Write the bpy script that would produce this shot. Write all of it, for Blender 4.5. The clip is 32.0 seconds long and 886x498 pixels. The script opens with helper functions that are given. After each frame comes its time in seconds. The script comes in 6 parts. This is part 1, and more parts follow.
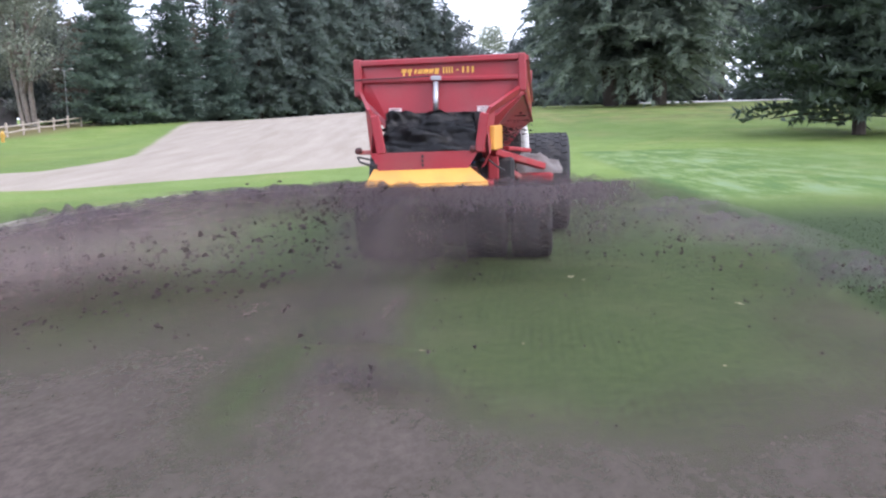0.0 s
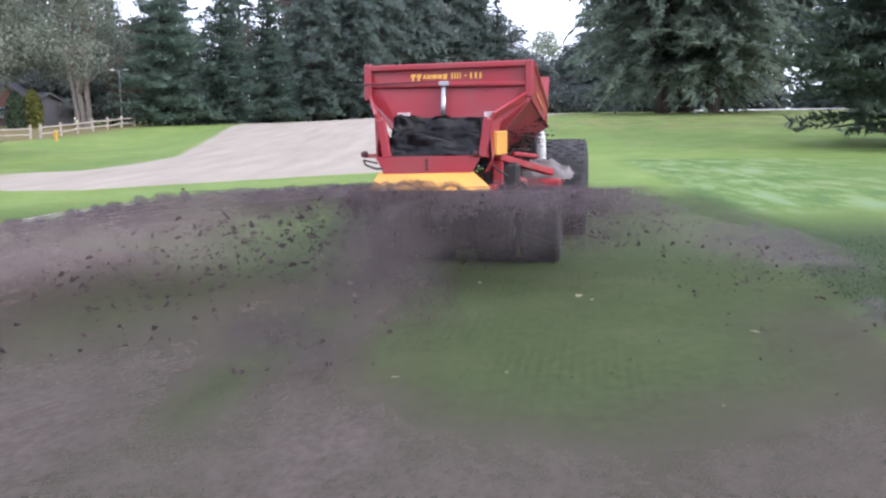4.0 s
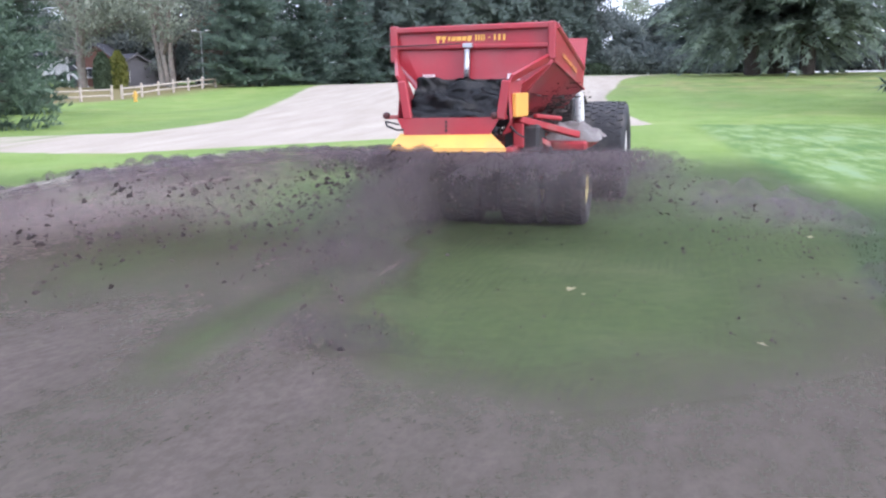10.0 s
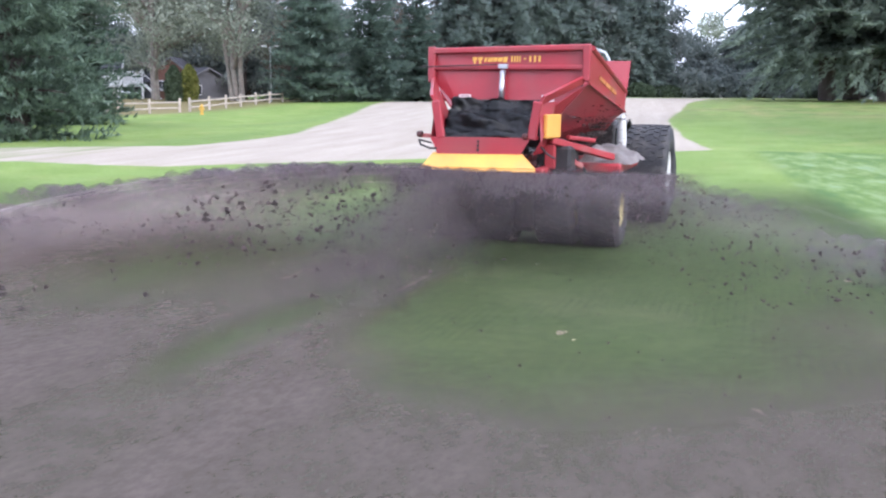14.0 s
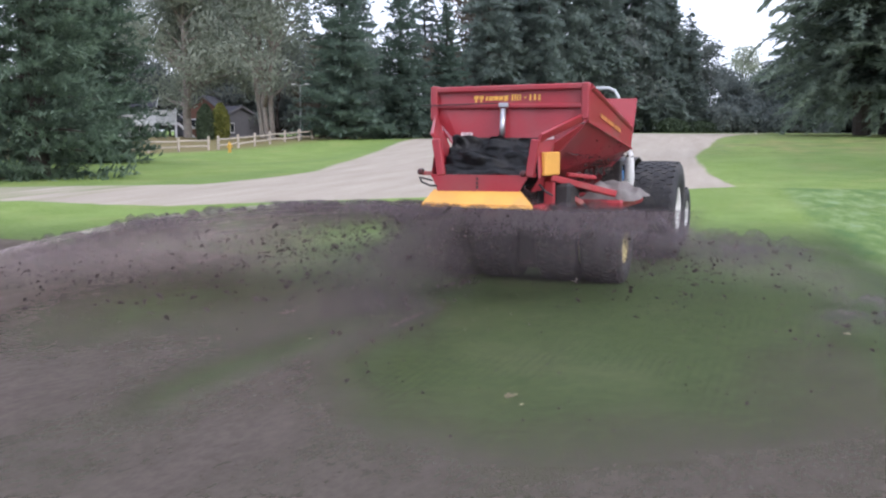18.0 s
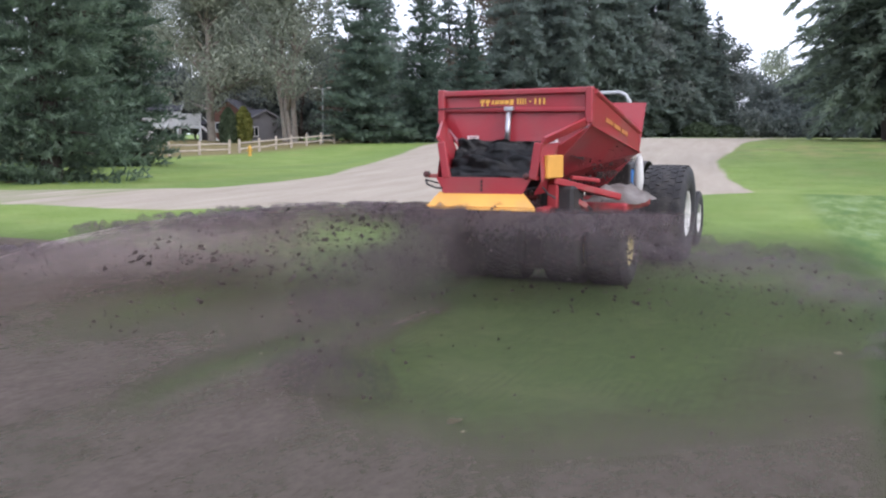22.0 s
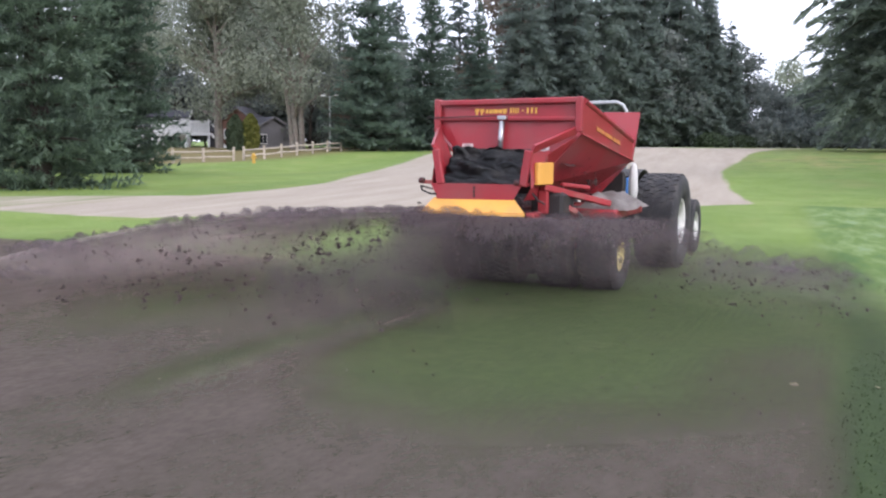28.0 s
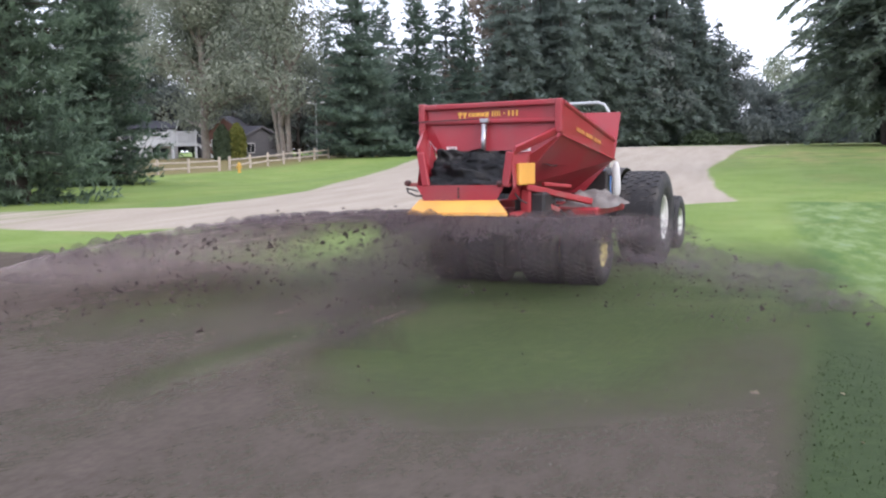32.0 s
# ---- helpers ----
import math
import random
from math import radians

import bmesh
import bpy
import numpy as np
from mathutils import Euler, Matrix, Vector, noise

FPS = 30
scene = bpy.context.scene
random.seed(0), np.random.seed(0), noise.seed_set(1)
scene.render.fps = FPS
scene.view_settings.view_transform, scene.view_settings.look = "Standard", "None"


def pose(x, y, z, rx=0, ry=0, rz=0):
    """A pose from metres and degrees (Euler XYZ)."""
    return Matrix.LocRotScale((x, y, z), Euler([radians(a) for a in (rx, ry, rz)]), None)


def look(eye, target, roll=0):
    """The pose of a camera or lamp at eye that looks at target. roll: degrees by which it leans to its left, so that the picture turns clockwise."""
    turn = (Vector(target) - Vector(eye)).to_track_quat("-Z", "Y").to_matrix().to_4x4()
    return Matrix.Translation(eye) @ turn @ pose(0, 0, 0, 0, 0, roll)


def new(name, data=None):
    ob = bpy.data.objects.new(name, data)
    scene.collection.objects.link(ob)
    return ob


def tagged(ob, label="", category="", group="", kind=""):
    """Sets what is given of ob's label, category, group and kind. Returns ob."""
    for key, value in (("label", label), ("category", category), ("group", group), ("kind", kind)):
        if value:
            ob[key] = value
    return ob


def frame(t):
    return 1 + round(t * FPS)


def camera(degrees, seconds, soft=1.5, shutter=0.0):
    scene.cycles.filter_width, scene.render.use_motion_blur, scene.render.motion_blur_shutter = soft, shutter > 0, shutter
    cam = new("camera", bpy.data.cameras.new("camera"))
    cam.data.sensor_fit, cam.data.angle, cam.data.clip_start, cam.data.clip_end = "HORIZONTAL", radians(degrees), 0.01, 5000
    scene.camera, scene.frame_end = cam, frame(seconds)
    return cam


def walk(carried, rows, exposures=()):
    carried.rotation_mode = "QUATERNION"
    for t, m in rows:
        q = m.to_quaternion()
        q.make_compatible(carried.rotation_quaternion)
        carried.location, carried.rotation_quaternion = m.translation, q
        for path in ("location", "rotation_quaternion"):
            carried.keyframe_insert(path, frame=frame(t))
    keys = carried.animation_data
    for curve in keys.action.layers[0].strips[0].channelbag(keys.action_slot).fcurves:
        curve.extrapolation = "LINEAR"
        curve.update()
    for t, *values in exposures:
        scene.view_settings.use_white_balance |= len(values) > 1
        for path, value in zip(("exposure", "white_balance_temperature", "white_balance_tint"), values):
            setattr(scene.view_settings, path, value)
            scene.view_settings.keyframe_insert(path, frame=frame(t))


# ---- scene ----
cam = camera(50.88, 32.0, soft=2.2)


def view(x, y, z, yaw, pitch, roll):
    """A handheld camera: yaw to the left of +y, pitch up and roll, in degrees."""
    return pose(x, y, z, 90 + pitch, 0, yaw) @ pose(0, 0, 0, 0, 0, roll)


walk(cam, [
    (0, view(-0.000, 0.000, 1.599, 0.00, -8.61, -1.52)),
    (0.5, view(0.060, 0.040, 1.594, 0.63, -8.63, -1.74)),
    (1, view(0.119, 0.084, 1.593, 1.03, -8.44, -1.63)),
    (1.5, view(0.170, 0.137, 1.595, 1.27, -8.13, -1.40)),
    (2, view(0.221, 0.200, 1.597, 1.22, -8.10, -0.89)),
    (2.5, view(0.275, 0.274, 1.597, 1.57, -8.18, -0.97)),
    (3, view(0.322, 0.355, 1.598, 2.19, -8.31, -1.19)),
    (3.5, view(0.385, 0.441, 1.598, 2.72, -8.25, -1.06)),
    (5.5, view(0.673, 0.834, 1.587, 4.42, -8.93, -0.12)),
    (6, view(0.735, 0.947, 1.587, 4.80, -9.41, -0.24)),
    (6.5, view(0.808, 1.041, 1.588, 5.57, -9.89, -0.58)),
    (7, view(0.877, 1.135, 1.588, 6.08, -10.05, -0.72)),
    (7.5, view(0.943, 1.225, 1.583, 6.45, -10.16, -0.52)),
    (8, view(1.010, 1.316, 1.580, 6.78, -10.42, -0.25)),
    (8.5, view(1.080, 1.409, 1.577, 7.28, -10.90, -0.30)),
    (9, view(1.150, 1.500, 1.583, 7.87, -11.17, -0.80)),
    (9.5, view(1.218, 1.580, 1.590, 8.61, -10.93, -1.26)),
    (10, view(1.276, 1.665, 1.594, 8.71, -10.53, -0.70)),
    (10.5, view(1.341, 1.746, 1.594, 8.73, -10.15, 0.04)),
    (11, view(1.405, 1.833, 1.596, 9.15, -9.94, 0.21)),
    (11.5, view(1.468, 1.919, 1.594, 9.65, -9.95, 0.09)),
    (12, view(1.530, 2.012, 1.593, 10.24, -9.85, -0.24)),
    (12.5, view(1.587, 2.102, 1.597, 10.81, -9.75, -0.21)),
    (13, view(1.651, 2.184, 1.600, 11.51, -9.73, 0.06)),
    (13.5, view(1.713, 2.272, 1.604, 12.17, -9.57, 0.28)),
    (14, view(1.774, 2.363, 1.604, 12.91, -9.41, 0.44)),
    (14.5, view(1.833, 2.459, 1.604, 13.34, -9.17, 0.48)),
    (16.5, view(2.080, 2.818, 1.615, 14.69, -7.91, -0.38)),
    (17, view(2.140, 2.905, 1.622, 14.84, -7.39, -0.29)),
    (17.5, view(2.194, 2.990, 1.622, 14.82, -7.16, 0.05)),
    (18, view(2.243, 3.067, 1.624, 15.18, -7.22, 0.12)),
    (18.5, view(2.295, 3.139, 1.627, 15.51, -7.07, -0.24)),
    (19, view(2.347, 3.217, 1.624, 15.52, -7.02, -0.27)),
    (19.5, view(2.397, 3.300, 1.625, 15.71, -7.15, -0.36)),
    (20, view(2.445, 3.378, 1.624, 16.27, -6.78, -0.75)),
    (20.5, view(2.482, 3.449, 1.623, 16.21, -6.43, -0.40)),
    (21, view(2.522, 3.513, 1.622, 16.06, -6.39, 0.19)),
    (21.5, view(2.566, 3.579, 1.617, 16.37, -6.66, 0.39)),
    (22, view(2.609, 3.642, 1.617, 16.90, -6.98, 0.24)),
    (22.5, view(2.647, 3.705, 1.618, 17.43, -7.21, 0.14)),
    (23, view(2.689, 3.759, 1.615, 17.74, -7.25, 0.24)),
    (23.5, view(2.733, 3.810, 1.612, 17.70, -7.14, 0.41)),
    (24, view(2.775, 3.864, 1.614, 17.55, -7.12, 0.50)),
    (24.5, view(2.813, 3.928, 1.615, 17.46, -7.15, 0.43)),
    (25, view(2.846, 3.999, 1.618, 17.53, -6.94, 0.20)),
    (25.5, view(2.877, 4.071, 1.619, 17.43, -6.35, 0.35)),
    (27.5, view(3.033, 4.351, 1.610, 17.73, -6.44, 0.48)),
    (28, view(3.068, 4.414, 1.609, 17.80, -6.47, 0.58)),
    (28.5, view(3.096, 4.477, 1.607, 17.62, -6.58, 1.02)),
    (29, view(3.125, 4.537, 1.606, 17.68, -6.78, 0.88)),
    (29.5, view(3.159, 4.596, 1.603, 18.00, -6.88, 0.24)),
    (30, view(3.194, 4.651, 1.603, 18.21, -6.72, -0.16)),
    (30.5, view(3.225, 4.703, 1.602, 17.99, -6.45, -0.13)),
    (31, view(3.252, 4.761, 1.601, 17.74, -6.36, -0.13)),
    (31.5, view(3.284, 4.820, 1.597, 17.56, -6.32, -0.45)),
    (32, view(3.318, 4.877, 1.596, 17.49, -6.19, -0.87)),
], exposures=[(0, 0.16, 5880, 20), (3.5, 0.14, 5880, 20), (6, 0.26, 5870, 20), (8, 0.33, 5800, 20), (9, 0.46, 5680, 19), (13, 0.46, 5680, 19), (14.4, 0.43, 5720, 19), (15.8, 0.20, 5850, 18), (17, 0.05, 5930, 18), (18.5, -0.10, 5960, 18), (22, -0.11, 6060, 18), (24, -0.06, 6120, 18), (27, -0.04, 6150, 19), (32, 0.0, 6150, 19)])

# ---- sky, sun, exposure ----
SUN_WAY = Vector((0.68, -0.50, 0.60)).normalized()
world = bpy.data.worlds.new("overcast_sky")
scene.world = world
world.use_nodes = True
wn = world.node_tree
wn.nodes.clear()
sky = wn.nodes.new("ShaderNodeTexSky")
sky.sky_type = "NISHITA"
sky.sun_disc = False
sky.sun_elevation = math.asin(SUN_WAY.z)
sky.sun_rotation = math.atan2(SUN_WAY.x, SUN_WAY.y)
sky.dust_density = 4.0
veil_mix = wn.nodes.new("ShaderNodeMix")
veil_mix.data_type = "RGBA"
veil_mix.inputs["Factor"].default_value = 0.80
veil_mix.inputs["B"].default_value = (8.3, 8.7, 9.6, 1)
back = wn.nodes.new("ShaderNodeBackground")
back.inputs["Strength"].default_value = 0.25
wout = wn.nodes.new("ShaderNodeOutputWorld")
wn.links.new(sky.outputs["Color"], veil_mix.inputs["A"])
wn.links.new(veil_mix.outputs["Result"], back.inputs["Color"])
wn.links.new(back.outputs["Background"], wout.inputs["Surface"])

sun_data = bpy.data.lights.new("sun", "SUN")
sun_data.energy, sun_data.angle, sun_data.color = 1.45, radians(16), (1.0, 0.95, 0.87)
sun = new("sun", sun_data)
sun.matrix_world = look(SUN_WAY * 100, (0, 0, 0))
scene.view_settings.exposure = 0.0
scene.cycles.transparent_max_bounces = 32

# ---- materials ----
def material(name, color, rough=0.6, metal=0.0, var=0.12, scale=6.0, fine=60.0, bump=0.15, dirt=None, dirt_amount=0.35,
             space="Object", spec=0.5, piece=0.0, shine=0.08):
    """A surface with two scales of colour change, worn or dirty patches, and fine relief."""
    m = bpy.data.materials.new(name)
    m.use_nodes = True
    t = m.node_tree
    bsdf = t.nodes["Principled BSDF"]
    co = t.nodes.new("ShaderNodeTexCoord")
    big, small = t.nodes.new("ShaderNodeTexNoise"), t.nodes.new("ShaderNodeTexNoise")
    for n, s, d in ((big, scale, 5), (small, fine, 3)):
        n.inputs["Scale"].default_value, n.inputs["Detail"].default_value = s, d
        t.links.new(co.outputs[space], n.inputs["Vector"])
    add = t.nodes.new("ShaderNodeMath")
    add.operation = "MULTIPLY_ADD"
    add.inputs[1].default_value = 0.5
    t.links.new(small.outputs["Fac"], add.inputs[0])
    t.links.new(big.outputs["Fac"], add.inputs[2])
    ramp = t.nodes.new("ShaderNodeMapRange")
    ramp.inputs["From Min"].default_value, ramp.inputs["From Max"].default_value = 0.45, 1.05
    ramp.inputs["To Min"].default_value, ramp.inputs["To Max"].default_value = 1 - var, 1 + var
    t.links.new(add.outputs[0], ramp.inputs["Value"])
    bright = t.nodes.new("ShaderNodeVectorMath")
    bright.operation = "SCALE"
    bright.inputs[0].default_value = color[:3]
    t.links.new(ramp.outputs["Result"], bright.inputs["Scale"])
    last = bright.outputs["Vector"]
    if piece:
        info = t.nodes.new("ShaderNodeNewGeometry")
        pr = t.nodes.new("ShaderNodeMapRange")
        pr.inputs["To Min"].default_value, pr.inputs["To Max"].default_value = 1 - piece, 1 + piece
        t.links.new(info.outputs["Random Per Island"], pr.inputs["Value"])
        sc = t.nodes.new("ShaderNodeVectorMath")
        sc.operation = "SCALE"
        t.links.new(last, sc.inputs[0])
        t.links.new(pr.outputs["Result"], sc.inputs["Scale"])
        last = sc.outputs["Vector"]
    if dirt:
        spots = t.nodes.new("ShaderNodeTexNoise")
        spots.inputs["Scale"].default_value, spots.inputs["Detail"].default_value = scale * 0.7, 8
        t.links.new(co.outputs[space], spots.inputs["Vector"])
        edge = t.nodes.new("ShaderNodeMapRange")
        edge.inputs["From Min"].default_value, edge.inputs["From Max"].default_value = 0.48, 0.72
        edge.inputs["To Max"].default_value = dirt_amount
        t.links.new(spots.outputs["Fac"], edge.inputs["Value"])
        mix = t.nodes.new("ShaderNodeMix")
        mix.data_type = "RGBA"
        mix.inputs["B"].default_value = (*dirt, 1)
        t.links.new(edge.outputs["Result"], mix.inputs["Factor"])
        t.links.new(last, mix.inputs["A"])
        last = mix.outputs["Result"]
    t.links.new(last, bsdf.inputs["Base Color"])
    ro = t.nodes.new("ShaderNodeMapRange")
    ro.inputs["To Min"].default_value, ro.inputs["To Max"].default_value = max(rough - shine, 0.03), min(rough + shine, 1)
    t.links.new(big.outputs["Fac"], ro.inputs["Value"])
    t.links.new(ro.outputs["Result"], bsdf.inputs["Roughness"])
    bsdf.inputs["Metallic"].default_value = metal
    bsdf.inputs["Specular IOR Level"].default_value = spec
    if bump:
        b = t.nodes.new("ShaderNodeBump")
        b.inputs["Strength"].default_value, b.inputs["Distance"].default_value = bump, 0.02
        t.links.new(add.outputs[0], b.inputs["Height"])
        t.links.new(b.outputs["Normal"], bsdf.inputs["Normal"])
    return m


def foliage(name, dark, light, through_light=0.25, scale=0.5):
    """Leaves: colour by leaf and by clump, some light passing through."""
    m = bpy.data.materials.new(name)
    m.use_nodes = True
    t = m.node_tree
    bsdf, out = t.nodes["Principled BSDF"], t.nodes["Material Output"]
    geo, co, nz = t.nodes.new("ShaderNodeNewGeometry"), t.nodes.new("ShaderNodeTexCoord"), t.nodes.new("ShaderNodeTexNoise")
    info = t.nodes.new("ShaderNodeObjectInfo")
    nz.inputs["Scale"].default_value, nz.inputs["Detail"].default_value = scale, 4
    t.links.new(co.outputs["Object"], nz.inputs["Vector"])
    add = t.nodes.new("ShaderNodeMath")
    add.operation = "MULTIPLY_ADD"
    add.inputs[1].default_value = 0.45
    t.links.new(geo.outputs["Random Per Island"], add.inputs[0])
    t.links.new(nz.outputs["Fac"], add.inputs[2])
    each = t.nodes.new("ShaderNodeMath")
    each.operation = "MULTIPLY_ADD"
    each.inputs[1].default_value = 0.25
    t.links.new(info.outputs["Random"], each.inputs[0])
    t.links.new(add.outputs[0], each.inputs[2])
    rng = t.nodes.new("ShaderNodeMapRange")
    rng.inputs["From Min"].default_value, rng.inputs["From Max"].default_value = 0.45, 1.1
    t.links.new(each.outputs[0], rng.inputs["Value"])
    mix = t.nodes.new("ShaderNodeMix")
    mix.data_type = "RGBA"
    mix.inputs["A"].default_value, mix.inputs["B"].default_value = (*dark, 1), (*light, 1)
    t.links.new(rng.outputs["Result"], mix.inputs["Factor"])
    t.links.new(mix.outputs["Result"], bsdf.inputs["Base Color"])
    bsdf.inputs["Roughness"].default_value = 0.65
    bsdf.inputs["Specular IOR Level"].default_value = 0.25
    tr, ms = t.nodes.new("ShaderNodeBsdfTranslucent"), t.nodes.new("ShaderNodeMixShader")
    t.links.new(mix.outputs["Result"], tr.inputs["Color"])
    ms.inputs["Fac"].default_value = through_light
    t.links.new(bsdf.outputs[0], ms.inputs[1])
    t.links.new(tr.outputs[0], ms.inputs[2])
    t.links.new(ms.outputs[0], out.inputs["Surface"])
    return m


RED = material("red_paint", (0.300, 0.025, 0.034), 0.42, var=0.12, scale=2.5, fine=40, bump=0.05, dirt=(0.17, 0.09, 0.08), dirt_amount=0.40)
RED_WORN = material("red_paint_dusty", (0.30, 0.025, 0.03), 0.6, var=0.2, scale=4, fine=50, bump=0.1, dirt=(0.24, 0.17, 0.14), dirt_amount=0.6)
YELLOW = material("yellow_paint", (0.66, 0.33, 0.06), 0.5, var=0.12, scale=4, fine=50, bump=0.06, dirt=(0.40, 0.25, 0.10), dirt_amount=0.4)
RIM = material("cream_rim_paint", (0.66, 0.55, 0.22), 0.5, var=0.15, scale=7, dirt=(0.18, 0.15, 0.12), dirt_amount=0.6)
WHITE_RIM = material("white_rim_paint", (0.72, 0.72, 0.68), 0.5, var=0.1, scale=7, dirt=(0.22, 0.2, 0.18), dirt_amount=0.5)
RUBBER = material("tyre_rubber", (0.028, 0.028, 0.030), 0.82, var=0.25, scale=9, fine=90, bump=0.3, dirt=(0.11, 0.10, 0.09), dirt_amount=0.55)
BLACK_MAT = material("black_rubber_mat", (0.010, 0.011, 0.012), 0.33, var=0.3, scale=7, fine=70, bump=0.5, dirt=(0.09, 0.082, 0.078), dirt_amount=0.6)
STEEL = material("bare_steel", (0.42, 0.42, 0.43), 0.35, metal=0.9, var=0.15, scale=12, bump=0.05)
GREY_TUBE = material("grey_painted_tube", (0.40, 0.42, 0.42), 0.4, metal=0.3, var=0.1, scale=10, bump=0.04)
DARK = material("greasy_dark_steel", (0.03, 0.028, 0.028), 0.6, metal=0.3, var=0.3, scale=9, bump=0.2, dirt=(0.10, 0.08, 0.07), dirt_amount=0.5)
BLUE = material("blue_tractor_paint", (0.03, 0.14, 0.40), 0.35, var=0.08, scale=5, bump=0.03, dirt=(0.2, 0.18, 0.17), dirt_amount=0.3)
CANVAS = material("dusty_grey_canvas", (0.36, 0.33, 0.31), 0.9, var=0.25, scale=5, fine=80, bump=0.5, dirt=(0.20, 0.17, 0.15), dirt_amount=0.6)
PALE_PLASTIC = material("pale_plastic_tank", (0.62, 0.62, 0.60), 0.45, var=0.12, scale=6, dirt=(0.3, 0.27, 0.25), dirt_amount=0.5)
STICKER = material("white_pink_sticker", (0.78, 0.66, 0.64), 0.5, var=0.1, scale=30, bump=0)
LAMP_RED = material("dull_red_lens", (0.06, 0.016, 0.014), 0.3, var=0.2, scale=30, bump=0.05)
LETTER_WORN = material("worn_yellow_lettering", (0.45, 0.17, 0.04), 0.6, var=0.35, scale=20, bump=0, dirt=(0.30, 0.03, 0.035), dirt_amount=0.8)
LETTER = material("yellow_lettering", (0.68, 0.36, 0.06), 0.5, var=0.25, scale=30, bump=0)
SOIL = material("moist_dark_soil", (0.050, 0.040, 0.037), 0.95, var=0.4, scale=14, fine=120, bump=0.6, piece=0.45, spec=0.2)
BARK = material("grey_brown_bark", (0.235, 0.205, 0.175), 0.9, var=0.35, scale=3, fine=22, bump=0.8, dirt=(0.25, 0.27, 0.22), dirt_amount=0.5)
DARK_BARK = material("dark_fir_bark", (0.055, 0.043, 0.036), 0.9, var=0.35, scale=3, fine=22, bump=0.8, dirt=(0.10, 0.10, 0.08), dirt_amount=0.4)
FENCE_WOOD = material("weathered_fence_wood", (0.42, 0.37, 0.31), 0.85, var=0.25, scale=3, fine=40, bump=0.4, dirt=(0.22, 0.2, 0.17), dirt_amount=0.5)
WHITE_WALL = material("white_painted_boards", (0.78, 0.78, 0.77), 0.6, var=0.05, scale=3, fine=30, bump=0.1)
GREY_WALL = material("grey_weathered_siding", (0.14, 0.14, 0.15), 0.8, var=0.12, scale=3, fine=30, bump=0.2)
BROWN_WALL = material("brown_cedar_siding", (0.17, 0.085, 0.06), 0.8, var=0.18, scale=3, fine=30, bump=0.2)
SHINGLE = material("dark_shingle_roof", (0.055, 0.055, 0.065), 0.85, var=0.25, scale=6, fine=30, bump=0.4)
GLASS_DARK = material("dark_window_glass", (0.02, 0.025, 0.03), 0.08, var=0.1, scale=2, bump=0, spec=0.8)
HYDRANT_Y = material("yellow_hydrant_paint", (0.55, 0.33, 0.06), 0.5, var=0.1, scale=9, bump=0.1)
PALE_ROAD = material("pale_concrete_path", (0.52, 0.50, 0.48), 0.9, var=0.1, scale=2, fine=25, bump=0.2)
LEAF_DRY = material("dry_fallen_leaf", (0.30, 0.26, 0.17), 0.8, var=0.3, scale=40, bump=0.3)

# FIR, FIR_OLD and MAPLE have distance haze mixed in as paler, greyer-blue colour
FIR = foliage("hazed_fir_needles", (0.130, 0.170, 0.160), (0.290, 0.350, 0.305), 0.55, 0.35)
FIR_NEAR = foliage("near_fir_needles", (0.052, 0.083, 0.066), (0.215, 0.292, 0.208), 0.42, 0.5)
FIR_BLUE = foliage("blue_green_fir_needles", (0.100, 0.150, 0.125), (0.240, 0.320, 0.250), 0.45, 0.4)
CEDAR = foliage("cedar_needles", (0.078, 0.108, 0.086), (0.160, 0.205, 0.152), 0.35, 0.4)
FIR_OLD = foliage("hazed_old_fir_needles", (0.138, 0.180, 0.150), (0.310, 0.375, 0.285), 0.55, 0.35)
OAK = foliage("lichen_grey_leaves", (0.175, 0.202, 0.158), (0.380, 0.418, 0.328), 0.45, 0.35)
MAPLE = foliage("hazed_green_leaves", (0.112, 0.138, 0.133), (0.240, 0.268, 0.238), 0.45, 0.3)
RUST = foliage("rusty_autumn_leaves", (0.105, 0.090, 0.078), (0.225, 0.190, 0.150), 0.35, 0.3)
YELLOW_GREEN = foliage("yellow_green_leaves", (0.096, 0.114, 0.024), (0.248, 0.259, 0.070), 0.35, 0.8)
HEDGE = foliage("clipped_hedge_leaves", (0.028, 0.046, 0.026), (0.075, 0.105, 0.058), 0.25, 1.0)
GRASS = foliage("rough_grass_blades", (0.034, 0.056, 0.020), (0.058, 0.086, 0.034), 0.3, 1.5)

